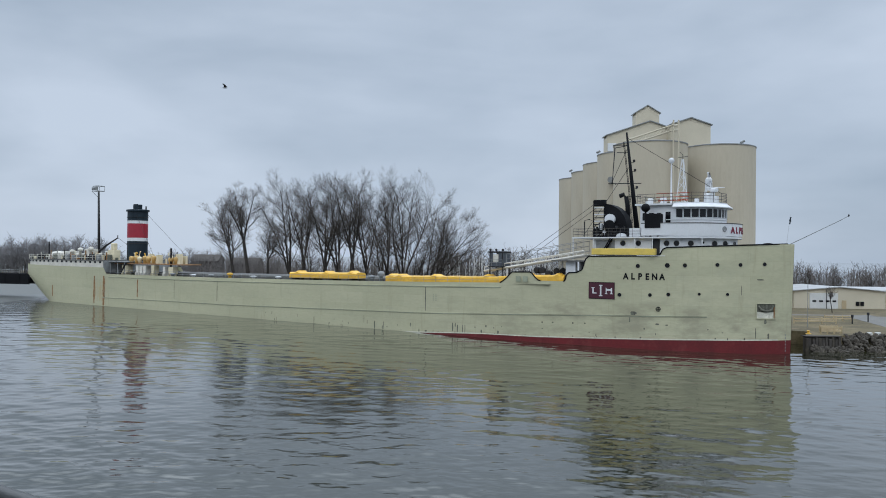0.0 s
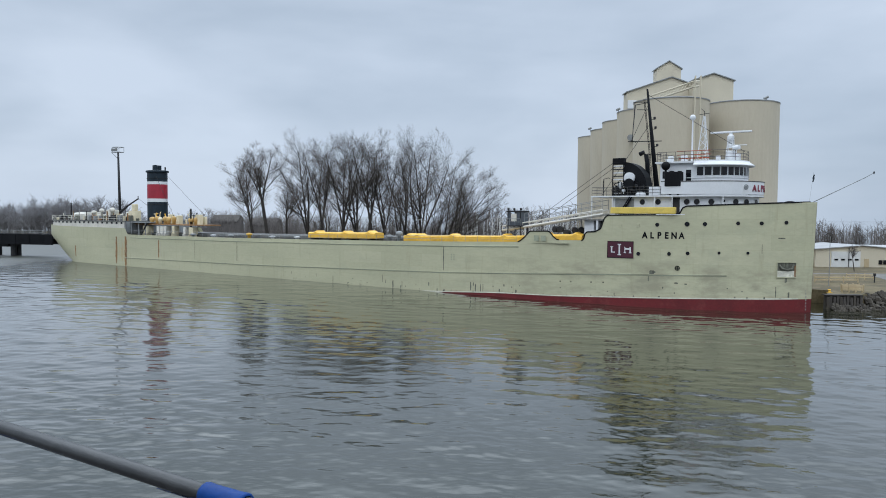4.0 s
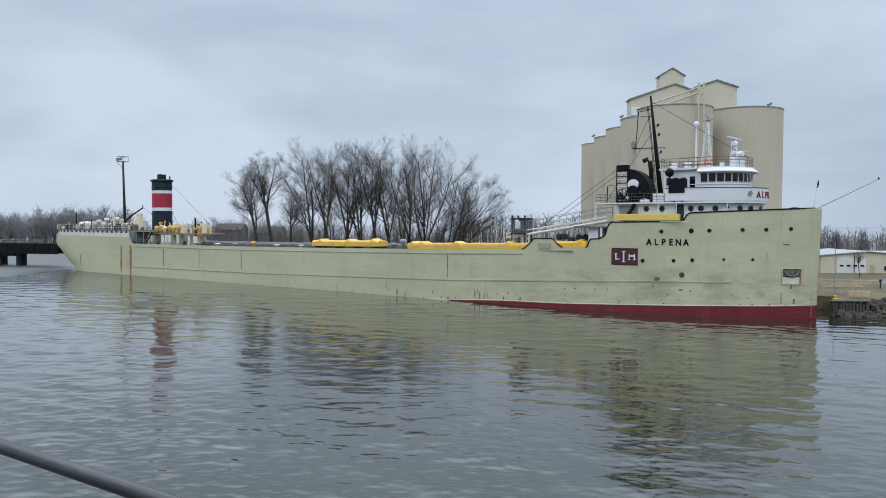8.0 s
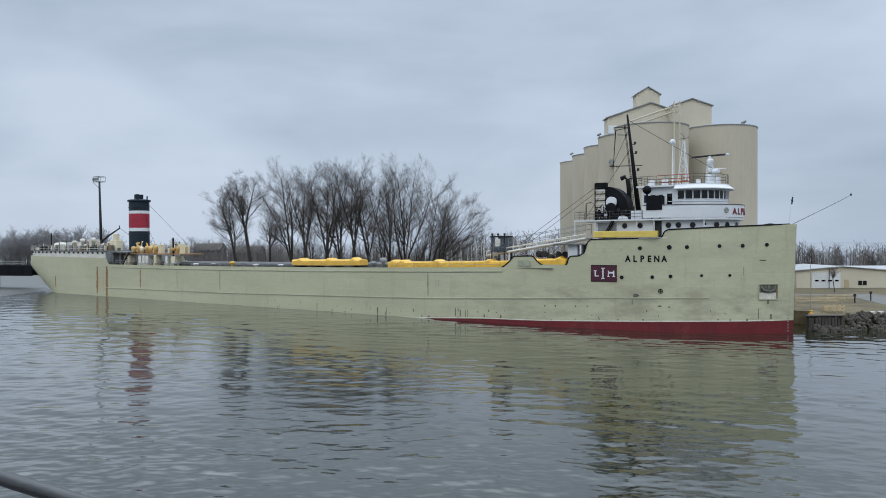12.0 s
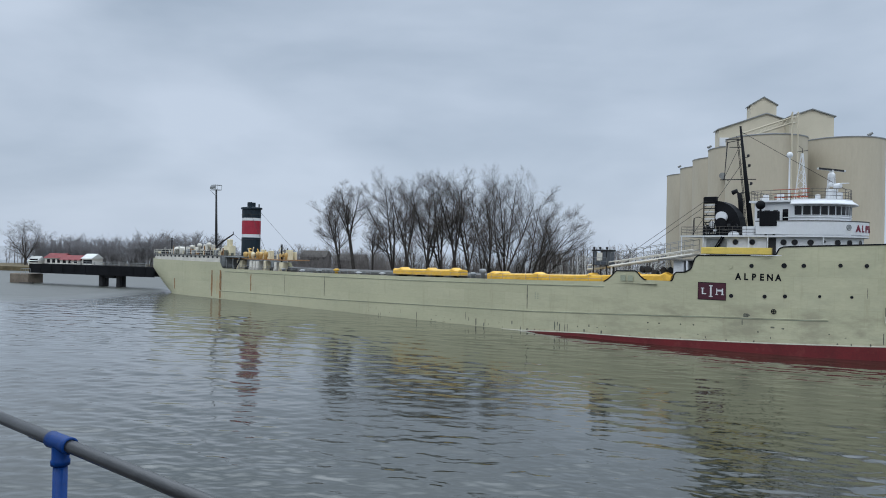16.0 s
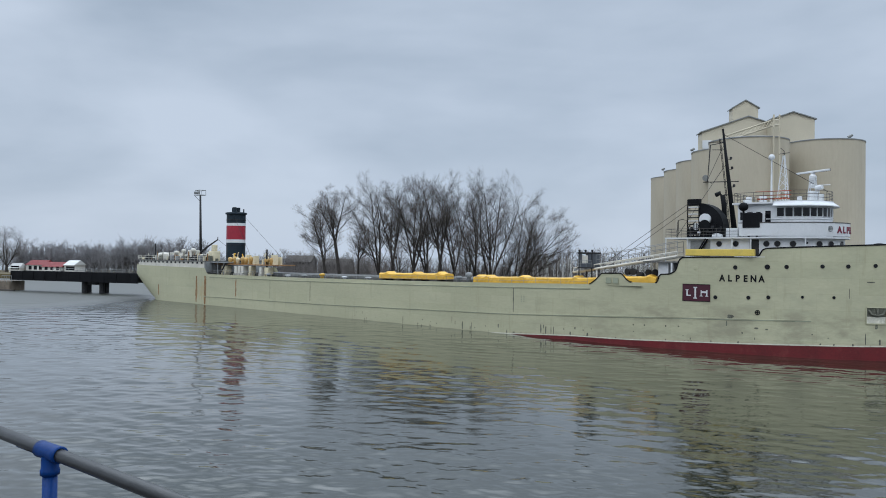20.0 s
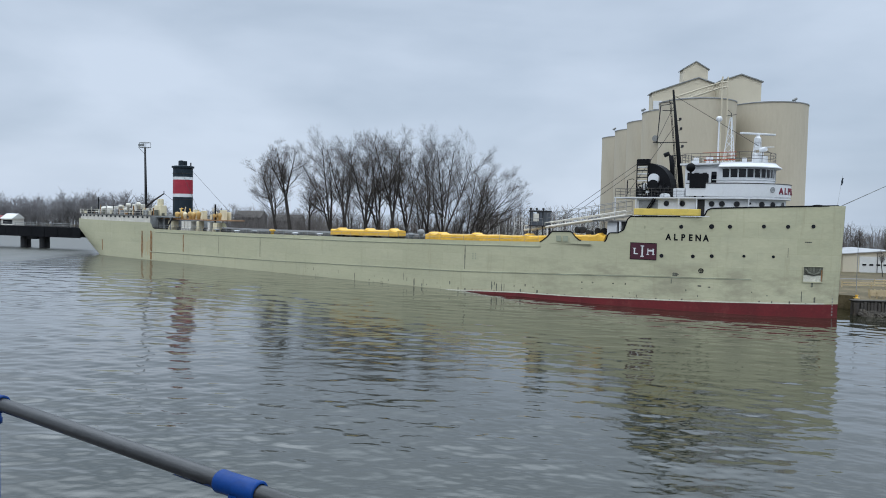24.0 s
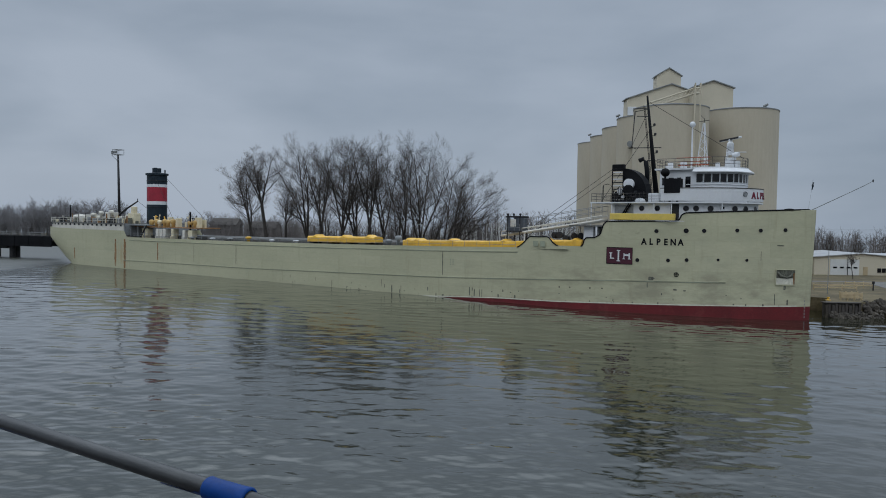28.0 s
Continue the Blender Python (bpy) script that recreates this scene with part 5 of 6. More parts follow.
    for s, y, w, d, h in ((146.0, 3.2, 3.0, 2.0, 1.9), (142.8, 2.8, 2.2, 2.2, 1.5), (138.6, 3.0, 2.0, 2.0, 2.5), (135.2, 2.5, 1.6, 2.0, 1.6), (130.8, 3.2, 1.9, 1.6, 2.0), (148.2, 4.6, 0.8, 0.8, 1.6), (154.6, 3.0, 1.4, 1.6, 1.2)):
        bm = B()
        box(bm, s - w / 2, y - d / 2, 9.05, s + w / 2, y + d / 2, 8.9 + h, bevel=0.12)
        part("deck_unit", bm, CREAM if int(s) % 2 else OLDWHITE, ship, "cream deck house unit" if int(s) % 2 else "white deck house unit")
    for s, y, h in ((149.2, 3.0, 2.0), (144.4, 4.0, 2.4), (140.8, 4.2, 2.8), (137.0, 4.0, 3.0), (133.0, 3.8, 1.8), (147.2, 2.2, 1.6)):
        bm = B()
        lathe(bm, [(0.25, 0), (0.25, h * 0.75), (0.55, h * 0.8), (0.5, h), (0.2, h * 1.05)], 10, (s, y, 8.7))
        part("ventilator", bm, OLDWHITE, ship, smooth=True)
    # after mast with a lamp rack and a derrick boom
    bm = B()
    tube(bm, [(140.6, 0, 8.7), (141.2, 0, 24.4)], 0.34, 10, 0.2)
    am = part("after_mast", bm, DARK, ship, "tall dark after mast with a square floodlight rack", True)
    for z in (24.3, 25.4):
        bm = B()
        for a, b3 in (((-1.0, -0.8), (1.0, -0.8)), ((1.0, -0.8), (1.0, 0.8)), ((1.0, 0.8), (-1.0, 0.8)), ((-1.0, 0.8), (-1.0, -0.8))):
            tube(bm, [(141.2 + a[0], a[1], z), (141.2 + b3[0], b3[1], z)], 0.07, 5)
        part("rack_ring", bm, STEEL, am)
    bm = B()
    for x in (-1.0, 1.0):
        for y in (-0.8, 0.8):
            tube(bm, [(141.2 + x, y, 24.3), (141.2 + x, y, 25.4)], 0.05, 5)
    tube(bm, [(141.2, 0, 22.8), (140.0, 0.9, 24.3)], 0.06, 5), tube(bm, [(141.2, 0, 22.8), (142.4, 0.9, 24.3)], 0.06, 5)
    part("rack_post", bm, STEEL, am)
    for x in (-0.9, -0.3, 0.3, 0.9):
        bm = B()
        box(bm, 141.2 + x - 0.18, 0.75, 24.5, 141.2 + x + 0.18, 1.05, 25.1, bevel=0.05)
        part("lamp_head", bm, STEEL, am)
    bm = B()
    tube(bm, [(140.6, 0.4, 10.6), (136.5, 0.8, 12.2), (131.6, 1.2, 13.8)], 0.26, 6, 0.14)
    tube(bm, [(131.6, 1.2, 13.6), (131.6, 1.2, 14.4)], 0.1, 6)
    part("derrick_boom", bm, DARK, am)
    bm = B()
    tube(bm, [(131.6, 1.2, 13.9), (126.4, 1.6, 11.8)], 0.04, 4)
    part("boom_wire", bm, DARK, am)
    bm = B()
    box(bm, 126.6, 3.6, 8.9, 128.8, 5.2, 11.2, bevel=0.1)
    box(bm, 127.2, 3.9, 11.2, 128.2, 4.9, 12.6, bevel=0.15)
    part("cream_ventilator", bm, CREAM, ship, "cream ventilator tower")
    for i in range(80):
        s, y = rng.uniform(126, 157), rng.uniform(3.5, 6.0)
        bm = B()
        if i % 2:
            tube(bm, [(s, y, 9.0), (s, y, rng.uniform(9.8, 11.2))], rng.uniform(0.06, 0.16), 6)
        else:
            box(bm, s, y, 9.0, s + rng.uniform(0.3, 1.1), y + 0.6, 9.0 + rng.uniform(0.4, 1.3), bevel=0.05)
        part("deck_fitting", bm, rng.choice((CREAM, OLDWHITE, CREAM, STEEL, DARK, DARK, RUST, SCUFF)), ship)


build_aft()

# ---- silos ----
def build_silos():
    g = "concrete grain silos"

    def silo(x, y, r, h):
        s = thing("silo", pose(x, y, 1.7), "tall beige concrete storage silo with a thin roof rim", "silo", g)
        bm = B()
        lathe(bm, [(r, 0), (r, h)], 48)
        part("silo_wall", bm, CONCRETE, s, smooth=False)
        bm = B()
        lathe(bm, [(r, h), (r + 0.1, h), (r + 0.1, h + 0.2), (r - 0.3, h + 0.3)], 48)
        part("roof_rim", bm, STEEL, s)
        return s
    h = 32.3
    silo(41.45, 147.1, 7.2, h - 0.75)
    for x, y in ((57.6, 154.0), (42.2, 164.8), (42.3, 182.4), (42.5, 200.0), (41.9, 217.6), (57.9, 171.6), (58.0, 189.2)):
        silo(x, y, 7.5, h - 0.2)
    # head house with a gabled roof, its tower and the conveyor gallery
    hh = thing("head_house", pose(0, 0, 1.5 + h), "beige metal head house with gabled roofs on the silo tops", "building")

    def gabled(x0, x1, y0, y1, z0, eave, peak, name, over=0.35):
        bm = B()
        c = (x0 + x1) / 2
        v = [bm.verts.new(p) for p in ((x0, y0, z0), (x1, y0, z0), (x1, y1, z0), (x0, y1, z0), (x0, y0, eave), (x1, y0, eave), (x1, y1, eave), (x0, y1, eave), (c, y0, peak), (c, y1, peak))]
        for q in ((0, 1, 5, 8, 4), (1, 2, 6, 5), (2, 3, 7, 9, 6), (3, 0, 4, 7), (3, 2, 1, 0), (4, 8, 9, 7), (8, 5, 6, 9)):
            bm.faces.new([v[i] for i in q])
        w = part(name, bm, SHED, hh)
        k = (peak - eave) / (c - x0)
        for sgn in (-1, 1):
            bm = B()
            e = c + sgn * (c - x0 + over)
            pts = ((e, eave - k * over), (c, peak), (c, peak + 0.22), (e, eave - k * over + 0.22))
            lo = [bm.verts.new((x, y0 - over, z + 0.02)) for x, z in pts]
            hi = [bm.verts.new((x, y1 + over, z + 0.02)) for x, z in pts]
            for i in range(4):
                j = (i + 1) % 4
                bm.faces.new((lo[i], lo[j], hi[j], hi[i]))
            bm.faces.new(lo[::-1]), bm.faces.new(hi)
            part("roof_slope", bm, STEEL, w)
        return w
    gabled(36.3, 55.5, 163, 166.5, -0.2, 4.25, 7.5, "head_house_wall")
    gabled(43.2, 48.5, 165, 168, 5.0, 9.8, 11.4, "tower_wall", 0.3)
    gabled(49.7, 58.3, 160, 168, -0.2, 6.3, 7.75, "gallery_house_wall")
    bm = B()
    for k in (0.0, 1.1):
        tube(bm, [(37.4, 151.9, 0.1 + k), (47.4, 152.9, 3.6 + k), (50.6, 159.5, 4.9 + k)], 0.14, 5)
        tube(bm, [(37.4, 150.5, 0.1 + k), (47.4, 151.5, 3.6 + k), (50.6, 158.5, 4.9 + k)], 0.14, 5)
    for i in range(14):
        p, q = Vector((37.4, 150.5, 0.1)), Vector((47.4, 151.5, 3.6))
        a, b2 = p.lerp(q, i / 13), p.lerp(q, min(1, (i + 1) / 13))
        tube(bm, [a, b2 + Vector((0, 0, 1.1))], 0.08, 4)
    part("conveyor_truss", bm, SHED, hh, "inclined open conveyor truss")
    for dx in (0, 1.0):
        bm = B()
        tube(bm, [(43.75 + dx, 139.5, -32), (43.75 + dx, 139.5, 3.4), (47.2 + dx, 151.2, 4.9)], 0.15, 8)
        part("leg_pipe", bm, SHED, hh)
    bm = B()
    box(bm, 36.4, 162.7, 0.7, 38.3, 162.95, 2.5, bevel=0.05)
    part("panel", bm, WHITE, hh)
    for x, y in ((34.9, 199.5), (34.9, 164.0), (60.5, 147.5)):
        bm = B()
        tube(bm, [(x, y, -0.2), (x - 0.3, y, 0.7)], 0.08, 6)
        tube(bm, [(x - 0.7, y, 0.5), (x + 0.1, y, 0.9)], 0.25, 8)
        part("floodlight", bm, STEEL, hh)
    bm = B()
    tube(bm, [(36.9, 160.4, -6.1), (36.1, 158.4, -6.1)], 0.66, 16)
    part("round_vent", bm, STEEL, hh, "round grey vent on the silo wall")


build_silos()


# ---- trees ----
def grow(seed, height, radius, lean, foot, clear, stems):
    """Bare winter tree: a short trunk forks into rising stems; branches fan up and out from them in four ranks, down to fine twigs."""
    rng = np.random.default_rng(seed)
    lines = []
    up = Vector((0, 0, 1))

    def side(d, angle):
        a = d.orthogonal().normalized()
        t = rng.uniform(0, 2 * math.pi)
        return (d * math.cos(angle) + (a * math.cos(t) + d.cross(a) * math.sin(t)) * math.sin(angle)).normalized()

    def branch(p, d, length, r, rank, bare):
        n = (13, 8, 6, 3, 1)[rank]
        pts = [p]
        for i in range(n):
            d = (d + up * (0.012, 0.035, 0.045, 0.05, 0)[rank] + Vector(rng.normal(0, (0.045, 0.06, 0.07, 0.06, 0)[rank], 3))).normalized()
            p = p + d * (length / n)
            pts.append(p)
            k = (i + 1) / n
            if rank < 4 and k > (0.5 if rank == 3 else bare):
                for _ in range(2 if rank == 2 and k > 0.4 else 1):
                    q = p - d * rng.uniform(0, length / n)
                    m = length * rng.uniform((0.4, 0.45, 0.48, 0.5)[rank], (0.6, 0.68, 0.7, 0.75)[rank]) * (1.15 - 0.6 * k)
                    e = side(d, radians(rng.uniform(28, 55)))
                    if e.z < 0.1:
                        e = (e + up * 0.5).normalized()
                    branch(q, e, min(max(m, 0.6), 0.24 * height), max(0.0065, r * (1 - 0.75 * k) * rng.uniform(0.52, 0.7)), rank + 1, 0.22)
        lines.append((pts, r, max(0.005, r * 0.22), rank))
    tilt = Vector((lean / height, 0, 1)).normalized()
    base, top = Vector((0, 0, -0.1)), tilt * (foot * height)
    r0 = 0.0155 * height * (0.75 + 0.1 * stems)
    lines.append(([base, base.lerp(top, 0.4) + Vector((0.06, 0.04, 0)), top], r0, r0 * 0.85, 0))
    for i in range(stems):
        a = 2 * math.pi * (i + rng.uniform(-0.25, 0.25)) / stems + seed
        w = radius / height * rng.uniform(1.0, 1.7) * (0.3 if i == 0 and stems > 2 else 1)
        d = (tilt + Vector((math.cos(a) * w, math.sin(a) * w, 0))).normalized()
        branch(top - tilt * 0.2, d, height * (1 - foot) * rng.uniform(0.66, 0.8), r0 * (0.9 / stems ** 0.5), 0, max(0.12, (clear - foot) / (1 - foot)))
    high = max(p.z for q, *_ in lines for p in q)
    heavy, light = ([], []), ([], [])
    for pts, a, z, rank in lines:
        vs, fs = heavy if rank < 3 else light
        k = (7, 5, 4, 3, 3)[rank]
        pts = [p * (height / high) for p in pts]
        at = len(vs)
        for i, p in enumerate(pts):
            d = (pts[min(i + 1, len(pts) - 1)] - pts[max(i - 1, 0)]).normalized()
            u = d.orthogonal().normalized()
            w = d.cross(u)
            r = a + (z - a) * i / (len(pts) - 1)
            vs.extend(tuple(p + (u * math.cos(2 * math.pi * j / k) + w * math.sin(2 * math.pi * j / k)) * r) for j in range(k))
            if i:
                fs.extend((at + (i - 1) * k + j, at + (i - 1) * k + (j + 1) % k, at + i * k + (j + 1) % k, at + i * k + j) for j in range(k))
    return heavy, light


def build_trees():
    kinds = []
    for h, rad, lean, foot, clear, stems in ((28, 6.4, -2.0, 0.16, 0.34, 4), (28, 6.2, 0.4, 0.2, 0.34, 4), (28.5, 5.8, 1.2, 0.24, 0.36, 4),
                                             (29, 7.4, 2.6, 0.12, 0.3, 5), (22, 6.2, 7.4, 0.08, 0.3, 4), (25, 6.6, -3.6, 0.46, 0.52, 3), (22, 5.6, -4.2, 0.3, 0.42, 4)):
        heavy, light = grow(len(kinds) + 4, h, rad, lean, foot, clear, stems)
        t = thing("tree", pose(0, 0, 0), "tall bare winter tree with fine grey-brown twigs", "tree", "bare trees behind the ship")
        mesh_part("trunk", *heavy, BARK, t)
        mesh_part("crown", *light, TWIG, t)
        kinds.append((t, h))
    used = set()
    rng = random.Random(3)
    rows = ((-46.6, 166, 22.0, 6, 0), (-43.0, 164, 25.0, 5, 0), (-38.9, 163, 16.0, 5, 100),
            (-34.3, 165, 27.8, 0, 0), (-32.2, 168, 27.6, 2, 0), (-26.6, 165, 27.8, 1, 0), (-24.0, 170, 27.5, 0, 0), (-20.6, 164, 28.7, 2, 0), (-17.6, 169, 25.5, 1, 140),
            (-12.8, 168, 26.5, 1, 70), (-9.4, 165, 28.8, 3, 0), (-4.2, 167, 24.4, 4, 0), (-2.0, 164, 20.4, 4, -12), (-13.6, 161, 16.5, 2, 40), (-29.5, 161, 13.5, 1, 60), (-7.0, 161, 17, 4, 10),
            (111.0, 166.0, 16.5, 4, 180), (67.3, 126.4, 4.6, 5, 0), (94.5, 176, 8.2, 3, 0), (88.5, 177, 7.8, 1, 30), (103, 176, 6.6, 2, 60),
            (-224.0, 290.0, 19.8, 3, 90))
    for x, y, h, k, turn in rows:
        t, h0 = kinds[k]
        h *= 1.03
        m = pose(x, y, 1.65, 0, 0, turn) @ Matrix.Scale(h / h0, 4)
        if k not in used:
            used.add(k)
            t.matrix_basis = m
        else:
            c = copy_thing(t, m)
            c.scale = (h / h0 * (1.5 if x < -200 else 1),) * 2 + (h / h0,)


build_trees()


def wood(name, a, b2, depth, n, h0, h1, seed, label, material=None, z=1.7, twigs=16):
    """A far belt of bare trees and brush."""
    rng = random.Random(seed)
    vs, fs = [], []

    def stick(p, q, r):
        d = (q - p)
        u = d.orthogonal().normalized() * r
        w = d.normalized().cross(u)
        k = len(vs)
        for c, f in ((p, 1.0), (q, 0.35)):
            for t in (u, -0.5 * u + 0.87 * w, -0.5 * u - 0.87 * w):
                vs.append(tuple(c + t * f))
        for j in range(3):
            fs.append((k + j, k + (j + 1) % 3, k + 3 + (j + 1) % 3, k + 3 + j))
    a, b2 = Vector((*a, 0)), Vector((*b2, 0))
    for i in range(n):
        p = a.lerp(b2, rng.random()) + Vector((rng.uniform(-0.3, 0.3) * depth, rng.uniform(0, depth), z))
        h = rng.uniform(h0, h1)
        top = p + Vector((rng.uniform(-0.1, 0.1) * h, rng.uniform(-0.1, 0.1) * h, h * 0.8))
        stick(p, top, h * 0.014)
        for j in range(twigs):
            k = rng.uniform(0.12, 1)
            q = p.lerp(top, k)
            ang, ln = rng.uniform(0, 6.28), h * rng.uniform(0.15, 0.4) * (1.15 - 0.6 * k)
            e = q + Vector((math.cos(ang) * ln * 0.6, math.sin(ang) * ln * 0.6, ln * rng.uniform(0.4, 1)))
            stick(q, e, h * 0.0045)
            for _ in range(2):
                f = q.lerp(e, rng.uniform(0.3, 1))
                g = f + Vector((rng.uniform(-1, 1), rng.uniform(-1, 1), rng.uniform(0.2, 1.2))) * ln * 0.35
                stick(f, g, h * 0.0032)
    return tagged(mesh_part(name, vs, fs, material or FARWOOD), label, "trees", kind="stuff")


wood("brush", (-86, 222), (-46, 222), 8, 170, 6.5, 10.2, 52, "bare brush before the dark houses", FARWOOD, twigs=16)
wood("brush", (-37, 160), (6, 162), 16, 90, 5, 12, 31, "bare brush between the tall trees", TWIG, twigs=9)
wood("far_woods", (-78, 186), (60, 190), 14, 420, 3.5, 7.5, 32, "low bare thicket behind the quay")
wood("far_woods", (-75, 205), (70, 215), 40, 620, 5, 9.5, 21, "belt of bare grey-brown woods behind the quay")
wood("far_woods", (-2, 205), (36, 212), 14, 160, 8, 13.5, 27, "bare thicket beside the silos")
wood("far_woods", (-2, 190), (34, 200), 14, 70, 8, 13, 22, "stand of slim pale bare trees beside the silos", ROOF, twigs=6)
wood("far_woods", (-238, 302), (-160, 296), 22, 520, 8.5, 15, 23, "bare woods on the far shore, tinted blue-grey for haze", HAZEWOOD, twigs=20)
wood("far_woods", (-165, 300), (-64, 285), 30, 300, 7, 13, 33, "bare woods on the far shore, tinted blue-grey for haze", HAZEWOOD, twigs=18)
wood("far_woods", (58, 180), (290, 156), 22, 900, 5, 9.0, 24, "bare trees behind the sheds", twigs=14)
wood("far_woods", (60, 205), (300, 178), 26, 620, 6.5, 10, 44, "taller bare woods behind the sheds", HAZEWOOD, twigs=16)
wood("far_woods", (-176, 300), (-138, 292), 14, 46, 12, 17.5, 41, "tall bare trees on the far shore, tinted blue-grey for haze", HAZEWOOD, twigs=60)


# ---- shore at the bow: bulkhead, riprap, lawn, sheds ----
def build_shore():
    wall = thing("quay_wall", pose(43.2, 87.3, 0), "dark wet timber quay bulkhead with stones heaped at its foot", "quay", kind="structure")
    rng = random.Random(6)
    bm = B()
    box(bm, 0.0, 0.02, -1.5, 4.2, 0.4, 1.6)
    part("backing", bm, TIMBER, wall)
    for i in range(11):
        bm = B()
        x, w = 0.05 + i * 0.39, rng.uniform(0.26, 0.36)
        box(bm, x, -0.2 - rng.uniform(0, 0.15), -1.5, x + w, 0.02, 1.5 + rng.uniform(-0.25, 0.1), bevel=0.05)
        part("pile", bm, TIMBER if i % 4 else STONE, wall)
    bm = B()
    box(bm, -0.1, -0.3, 1.6, 4.3, 0.7, 1.71, bevel=0.03)
    part("cap_timber", bm, TIMBER, wall)
    # riprap
    vs, fs = [], []
    for i in range(1100):
        x, k = 43.6 + 66 * rng.random() ** 1.5, rng.random()
        r = rng.uniform(0.14, 0.48)
        if x < 47.6 and k > 0.34:
            continue
        c = Vector((x, 88.5 - 0.025 * (x - 48) - 2.0 * (1 - k) - (0.9 if x < 47.6 else 0), -0.25 + 2.0 * k))
        bm = B()
        bmesh.ops.create_icosphere(bm, subdivisions=1, radius=r)
        b0 = len(vs)
        q = Euler((rng.uniform(0, 6), rng.uniform(0, 6), rng.uniform(0, 6))).to_matrix()
        for v in bm.verts:
            vs.append(tuple(c + q @ Vector((v.co.x * 1.3, v.co.y * rng.uniform(0.7, 1), v.co.z * 0.7))))
        bm.verts.index_update()
        for f in bm.faces:
            fs.append(tuple(b0 + v.index for v in f.verts))
        bm.free()
    tagged(mesh_part("riprap", vs, fs, STONE), "tumbled brown riprap stones along the shore", "rocks", kind="stuff")
    # sheds
    def shed(x0, x1, y0, y1, eave, peak, name, label):
        s = thing(name, pose(0, 0, 1.7), label, "building")
        bm = B()
        box(bm, x0, y0, 0, x1, y1, eave)
        part("wall", bm, SHED, s)
        bm = B()
        v = [bm.verts.new(p) for p in ((x0 - 0.4, y0 - 0.4, eave), (x1 + 0.4, y0 - 0.4, eave), (x1 + 0.4, y1 + 0.4, eave), (x0 - 0.4, y1 + 0.4, eave), (x0 - 0.4, (y0 + y1) / 2, peak), (x1 + 0.4, (y0 + y1) / 2, peak))]
        for q in ((0, 1, 5, 4), (2, 3, 4, 5), (0, 4, 3), (1, 2, 5), (3, 2, 1, 0)):
            bm.faces.new([v[i] for i in q])
        part("roof", bm, STOREROOF, s)
        return s
    s = thing("warehouse", pose(0, 0, 1.7), "cream metal warehouse with a low gable front and roller door", "building")
    x0, x1, y0, y1, eave, peak = 66.0, 83.2, 137.5, 152.0, 3.25, 4.0
    bm = B()
    v = [bm.verts.new(p) for p in ((x0, y0, 0), (x1, y0, 0), (x1, y0, eave), (74.4, y0, peak - 0.08), (x0, y0, eave), (x0, y1, 0), (x1, y1, 0), (x1, y1, eave), (74.4, y1, peak - 0.08), (x0, y1, eave))]
    for q in ((0, 1, 2, 3, 4), (5, 9, 8, 7, 6), (1, 6, 7, 2), (0, 4, 9, 5)):
        bm.faces.new([v[i] for i in q])
    part("wall", bm, SHED, s)
    for xa, za, xb, zb in ((x0 - 0.4, eave, 74.4, peak), (74.4, peak, x1 + 0.4, eave)):
        bm = B()
        v = [bm.verts.new(p) for p in ((xa, y0 - 0.4, za), (xb, y0 - 0.4, zb), (xb, y1, zb), (xa, y1, za), (xa, y0 - 0.4, za + 0.14), (xb, y0 - 0.4, zb + 0.14), (xb, y1, zb + 0.14), (xa, y1, za + 0.14))]
        for q in ((0, 3, 2, 1), (4, 5, 6, 7), (0, 1, 5, 4), (1, 2, 6, 5), (2, 3, 7, 6), (3, 0, 4, 7)):
            bm.faces.new([v[i] for i in q])
        part("roof", bm, STOREROOF, s)
    bm = B()
    box(bm, 68.9, 137.35, 0, 74.2, 137.5, 2.9)
    part("roller_door", bm, ROOF, s, "pale roller door with a row of small windows")
    for i in range(4):
        bm = B()
        box(bm, 69.4 + i * 1.25, 137.3, 1.25, 70.1 + i * 1.25, 137.36, 1.55)
        part("door_window", bm, GLASS, s)
    bm = B()
    box(bm, 75.0, 137.4, 0, 75.8, 137.5, 1.55)
    part("door", bm, PLANK, s, "brown door")
    for x in (77.6, 78.45):
        bm = B()
        box(bm, x, 137.4, 0.55, x + 0.68, 137.5, 1.35)
        part("window", bm, GLASS, s)
    bm = B()
    tube(bm, [(72.0, 137.2, 0), (72.0, 137.2, 3.6)], 0.06, 6)
    part("vent_stack", bm, DARK, s)
    shed(60.0, 95.5, 152.4, 165.0, 2.9, 3.45, "long_store", "long low store with a pale grey metal roof")
    shed(91.0, 124, 146, 151.8, 1.9, 2.2, "low_shed", "low cream shed beyond the warehouse")
    # road and lawn strips
    bm = B()
    box(bm, 50, 119.5, 1.6, 71, 121.5, 1.72)
    tagged(part("path", bm, ROADWAY), "worn grey path across the lawn", "path", kind="structure")
    bm = B()
    v = [bm.verts.new((x, y, 1.73)) for x, y in ((59, 94.5), (160, 92), (160, 117), (72, 117.5), (66, 121.5))]
    bmesh.ops.extrude_face_region(bm, geom=[bm.faces.new(v)])
    for q in v:
        q.co.z = 1.6
    bmesh.ops.recalc_face_normals(bm, faces=bm.faces)
    tagged(part("road", bm, ROADWAY), "worn grey asphalt yard road", "road", kind="structure")
